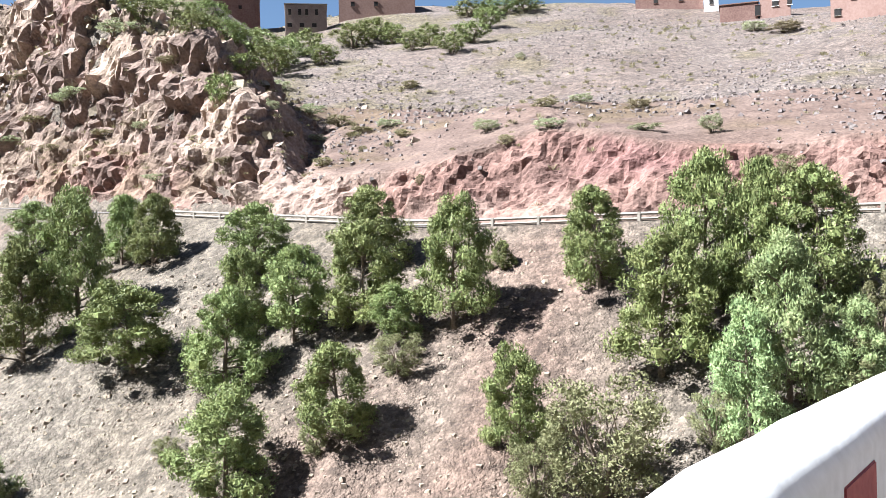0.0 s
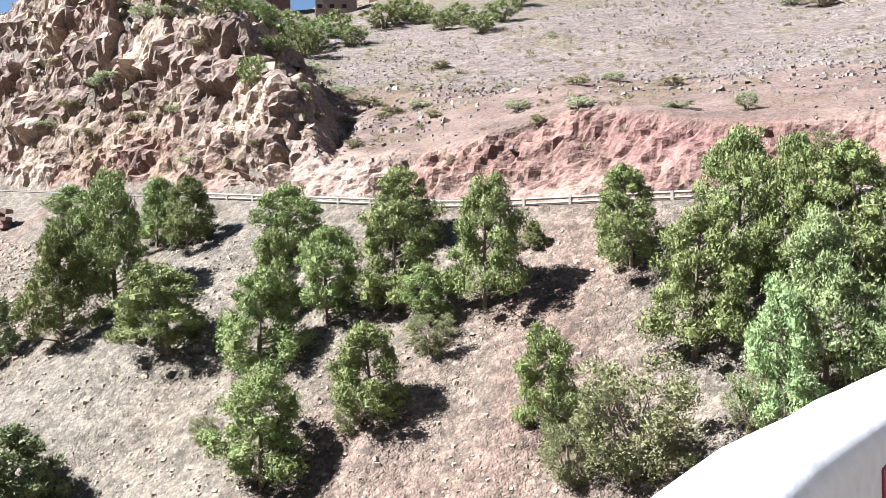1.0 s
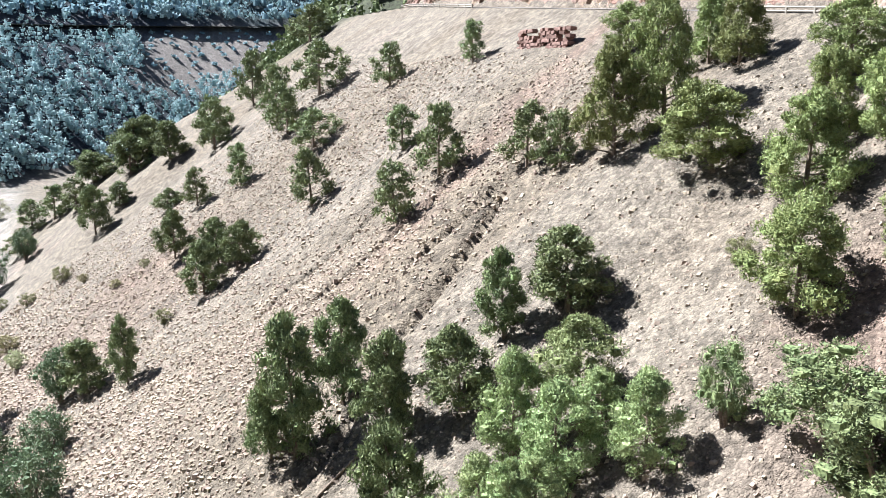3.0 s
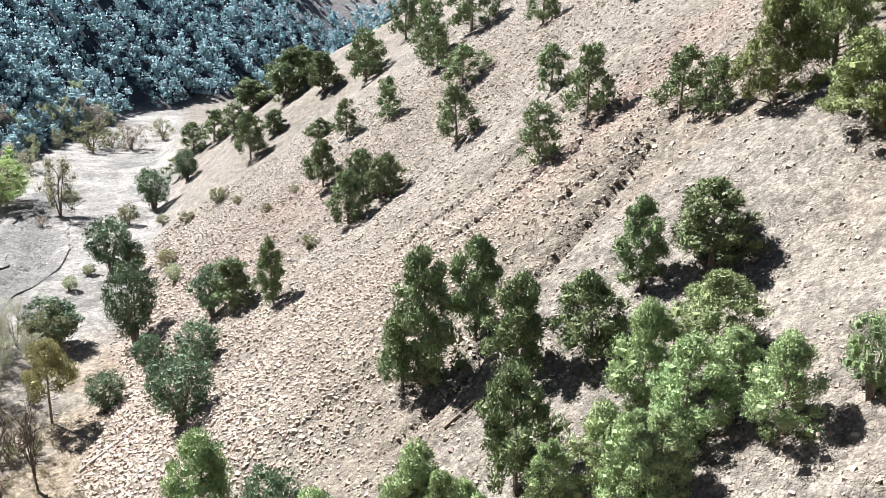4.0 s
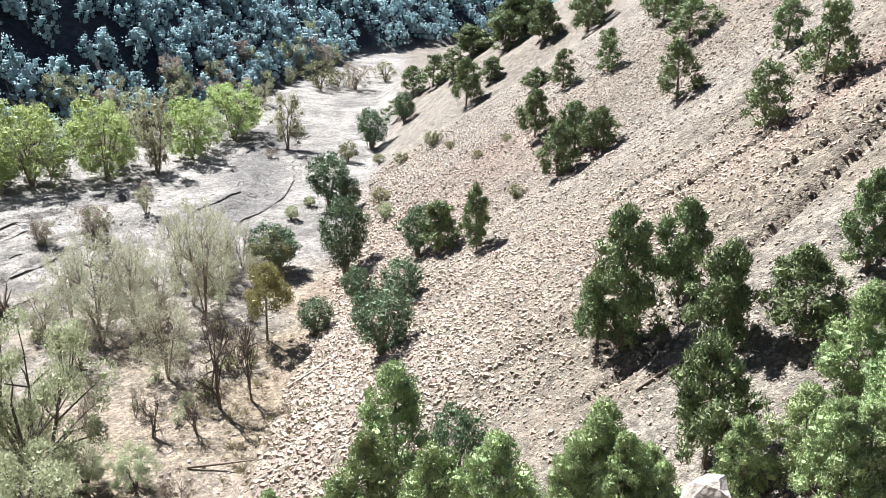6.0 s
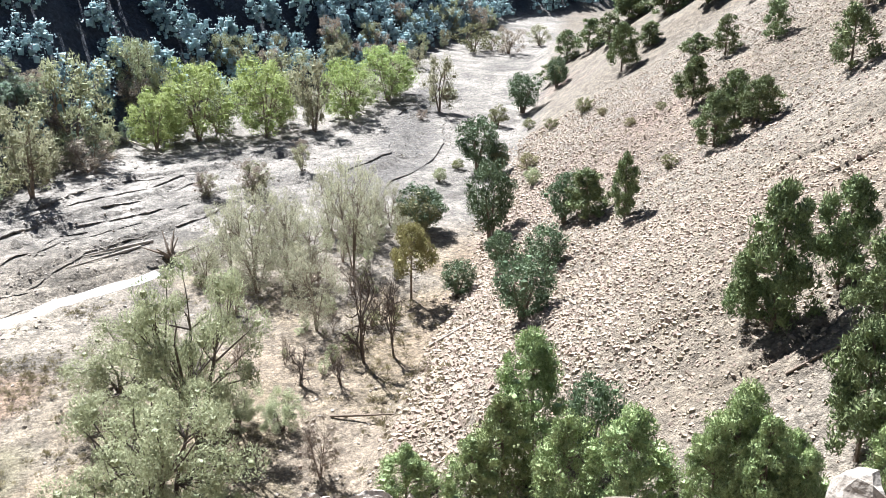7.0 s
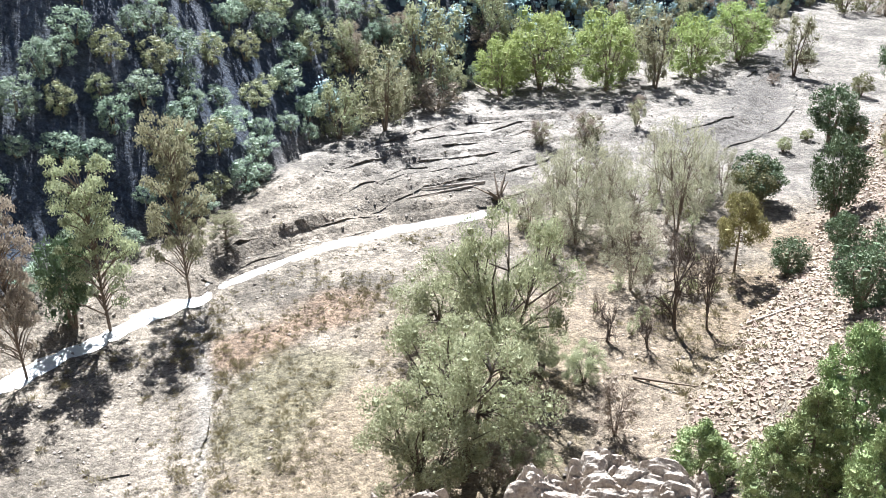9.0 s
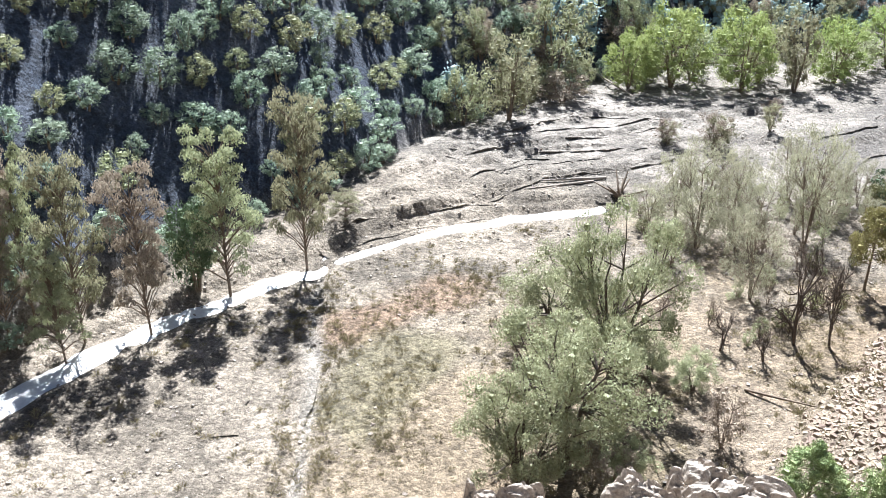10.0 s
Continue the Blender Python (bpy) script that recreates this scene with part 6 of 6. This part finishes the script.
def ledge_rock(az, el, r, size, flat=0.7, k=0):
    """A boulder whose top shows at that bearing and depression."""
    a = radians(az)
    top = -r * math.tan(radians(el + (0.7 if az < 87 else -0.2)))
    size = size * 0.75
    r = r if az < 87 else r - 0.22
    x, y = -math.sin(a) * r, math.cos(a) * r
    low = float(ground(x, y)) - 0.08
    tall = min(max(size * flat, top - low), size * 0.9)
    top = min(top, low + tall)
    ob = new("boulder", BOULDERS[k % 6])
    ob.matrix_basis = Matrix.LocRotScale((x, y, top - tall * 0.44), Euler((0.0, 0.0, k * 1.7)), (size, size * 0.8, tall))
    tagged(ob, "pale weathered boulder on the rim of the ledge", "boulder", "boulders on the ledge")


def slab(az, el, r, wide, deep, turn, seed):
    """A cracked bedrock slab whose top shows at that bearing and depression."""
    rnd = np.random.default_rng(seed)
    nu, nv = 84, 56
    u, v = np.meshgrid(np.linspace(-0.5, 0.5, nu), np.linspace(-0.5, 0.5, nv), indexing="ij")
    uu, vv = u * wide, v * deep
    edge = np.maximum(np.abs(u) * 2 + 0.30 * wave(uu, vv, 0.14, seed) + 0.12 * wave(uu, vv, 0.05, seed + 5), np.abs(v) * 2 + 0.30 * wave(uu, vv, 0.11, seed + 1))
    # Thin beds that break off one behind the other, crossed by a few cracks
    bed = (vv + 0.05 * wave(uu, vv, 0.22, seed + 3) + 0.015 * wave(uu, vv, 0.06, seed + 4)) / 0.042
    step = np.floor(bed) + ease(bed - np.floor(bed), 0.0, 0.35)
    z = 0.016 * (step % 3.0) + 0.010 * hashed(np.floor(bed).astype(np.int64), np.floor((uu + 0.03 * wave(vv, uu, 0.1, seed)) / 0.13).astype(np.int64), seed) + 0.028 * rough(uu, vv, 0.3, 5, seed) - 0.30 * ease(edge, 0.70, 1.05)
    block_z, gap, _ = facets(uu.ravel(), 2.2 * vv.ravel(), 0 * uu.ravel(), 0.15, 400 + seed)
    z = z + (0.045 * block_z - 0.035 * (1 - ease(gap, 0.0, 0.16))).reshape(z.shape)
    x = uu + 0.012 * wave(uu * 9, vv * 9, 0.5, seed + 2)
    a = radians(az)
    m = pose(-math.sin(a) * r, math.cos(a) * r, -r * math.tan(radians(el)) - 0.05, 0, 0, turn)
    i, j = np.meshgrid(np.arange(nu - 1), np.arange(nv - 1), indexing="ij")
    faces = np.stack([i * nv + j, (i + 1) * nv + j, (i + 1) * nv + j + 1, i * nv + j + 1], -1).reshape(-1, 4)
    ob = new("rock_slab", fast_mesh("rock_slab", np.c_[x.ravel(), vv.ravel(), z.ravel()], faces, SLAB_STONE))
    ob.matrix_basis = m
    tagged(ob, "cracked pale bedrock slab on the rim of the ledge", "rock slab", "slabs on the ledge")


slab(76.7, 37.6, 3.18, 0.62, 0.46, 70, 31)
slab(81.5, 39.2, 2.95, 0.56, 0.44, 77, 33)
slab(94.2, 40.8, 3.0, 0.50, 0.36, 88, 35)
tall_stone = new("boulder", BOULDERS[2])
tall_stone.matrix_basis = Matrix.LocRotScale((-2.06, 2.45, -2.31), Euler((0.0, 0.1, 0.6)), (0.40, 0.36, 0.66))
tagged(tall_stone, "tall pale boulder standing on the ledge", "boulder", "boulders on the ledge")
ledge_rock(40.2, 30.5, 3.00, 0.27, 0.6, 0)
ledge_rock(40.6, 30.7, 3.10, 0.22, 0.6, 1)
ledge_rock(43.5, 33.1, 3.27, 0.17, 0.6, 2)
ledge_rock(46.3, 34.2, 3.23, 0.15, 0.6, 3)
ledge_rock(49.4, 34.7, 3.32, 0.15, 0.6, 4)
ledge_rock(51.4, 34.5, 3.25, 0.13, 0.6, 5)
ledge_rock(61.7, 36.2, 3.22, 0.20, 0.6, 6)
ledge_rock(65.1, 36.4, 3.32, 0.24, 0.6, 7)
ledge_rock(68.6, 36.4, 3.48, 0.25, 0.6, 8)
ledge_rock(72.1, 35.8, 3.44, 0.30, 0.6, 9)
ledge_rock(75.1, 35.6, 3.43, 0.27, 0.6, 10)
ledge_rock(79.9, 35.7, 3.36, 0.21, 0.6, 12)
ledge_rock(74.3, 36.2, 3.09, 0.22, 0.5, 16)
ledge_rock(72.1, 36.0, 3.37, 0.19, 0.5, 17)
ledge_rock(70.6, 35.8, 3.33, 0.16, 0.5, 18)
ledge_rock(82.7, 37.5, 3.32, 0.19, 0.5, 19)
ledge_rock(92.6, 38.5, 3.25, 0.24, 0.5, 23)
ledge_rock(94.4, 39.0, 3.29, 0.19, 0.5, 24)
ledge_rock(90.5, 39.1, 3.34, 0.19, 0.5, 25)
ledge_rock(96.2, 39.6, 3.35, 0.22, 0.5, 26)
ledge_rock(88.0, 39.5, 3.03, 0.15, 0.5, 27)
ledge_rock(98.2, 40.0, 3.24, 0.16, 0.5, 28)
ledge_rock(72.7, 36.6, 3.27, 0.21, 0.5, 29)
ledge_rock(89.8, 39.5, 3.20, 0.11, 0.5, 30)


# ---- the larger stones at the foot of the scree, each by itself on the ground ----
def toe_stones():
    r = np.random.default_rng(91)
    land_sheet = bpy.data.objects["ground"]
    kinds = []
    for k in range(8):
        v, f = LUMPS[2]
        shape = v.copy()
        for _ in range(9):
            cut = r.normal(size=3)
            cut /= np.linalg.norm(cut)
            over = np.maximum(shape @ cut - r.uniform(0.45, 0.75), 0)
            shape = shape - over[:, None] * cut
        shape = shape * r.uniform(0.7, 1.1, 3) * (1, 1, 0.65) * (1 + 0.08 * r.uniform(-1, 1, (len(shape), 1)))
        kinds.append(fast_mesh("stone", 0.5 * shape, f, STONE))
    done = 0
    while done < 300:
        p, s = r.uniform(34, 86), 1.0 + 15 * r.random() ** 1.6
        x, y = (float(c) for c in place_on(p, s))
        size = 0.30 + 0.42 * r.random() ** 2
        m = Matrix.LocRotScale((x, y, float(ground(x, y)) + 0.10 * size), Euler((r.normal(0, 0.3), r.normal(0, 0.3), r.uniform(0, 6.28))), (size, size, size))
        under("stone", kinds[done % 8], land_sheet, "", m)
        done += 1


toe_stones()
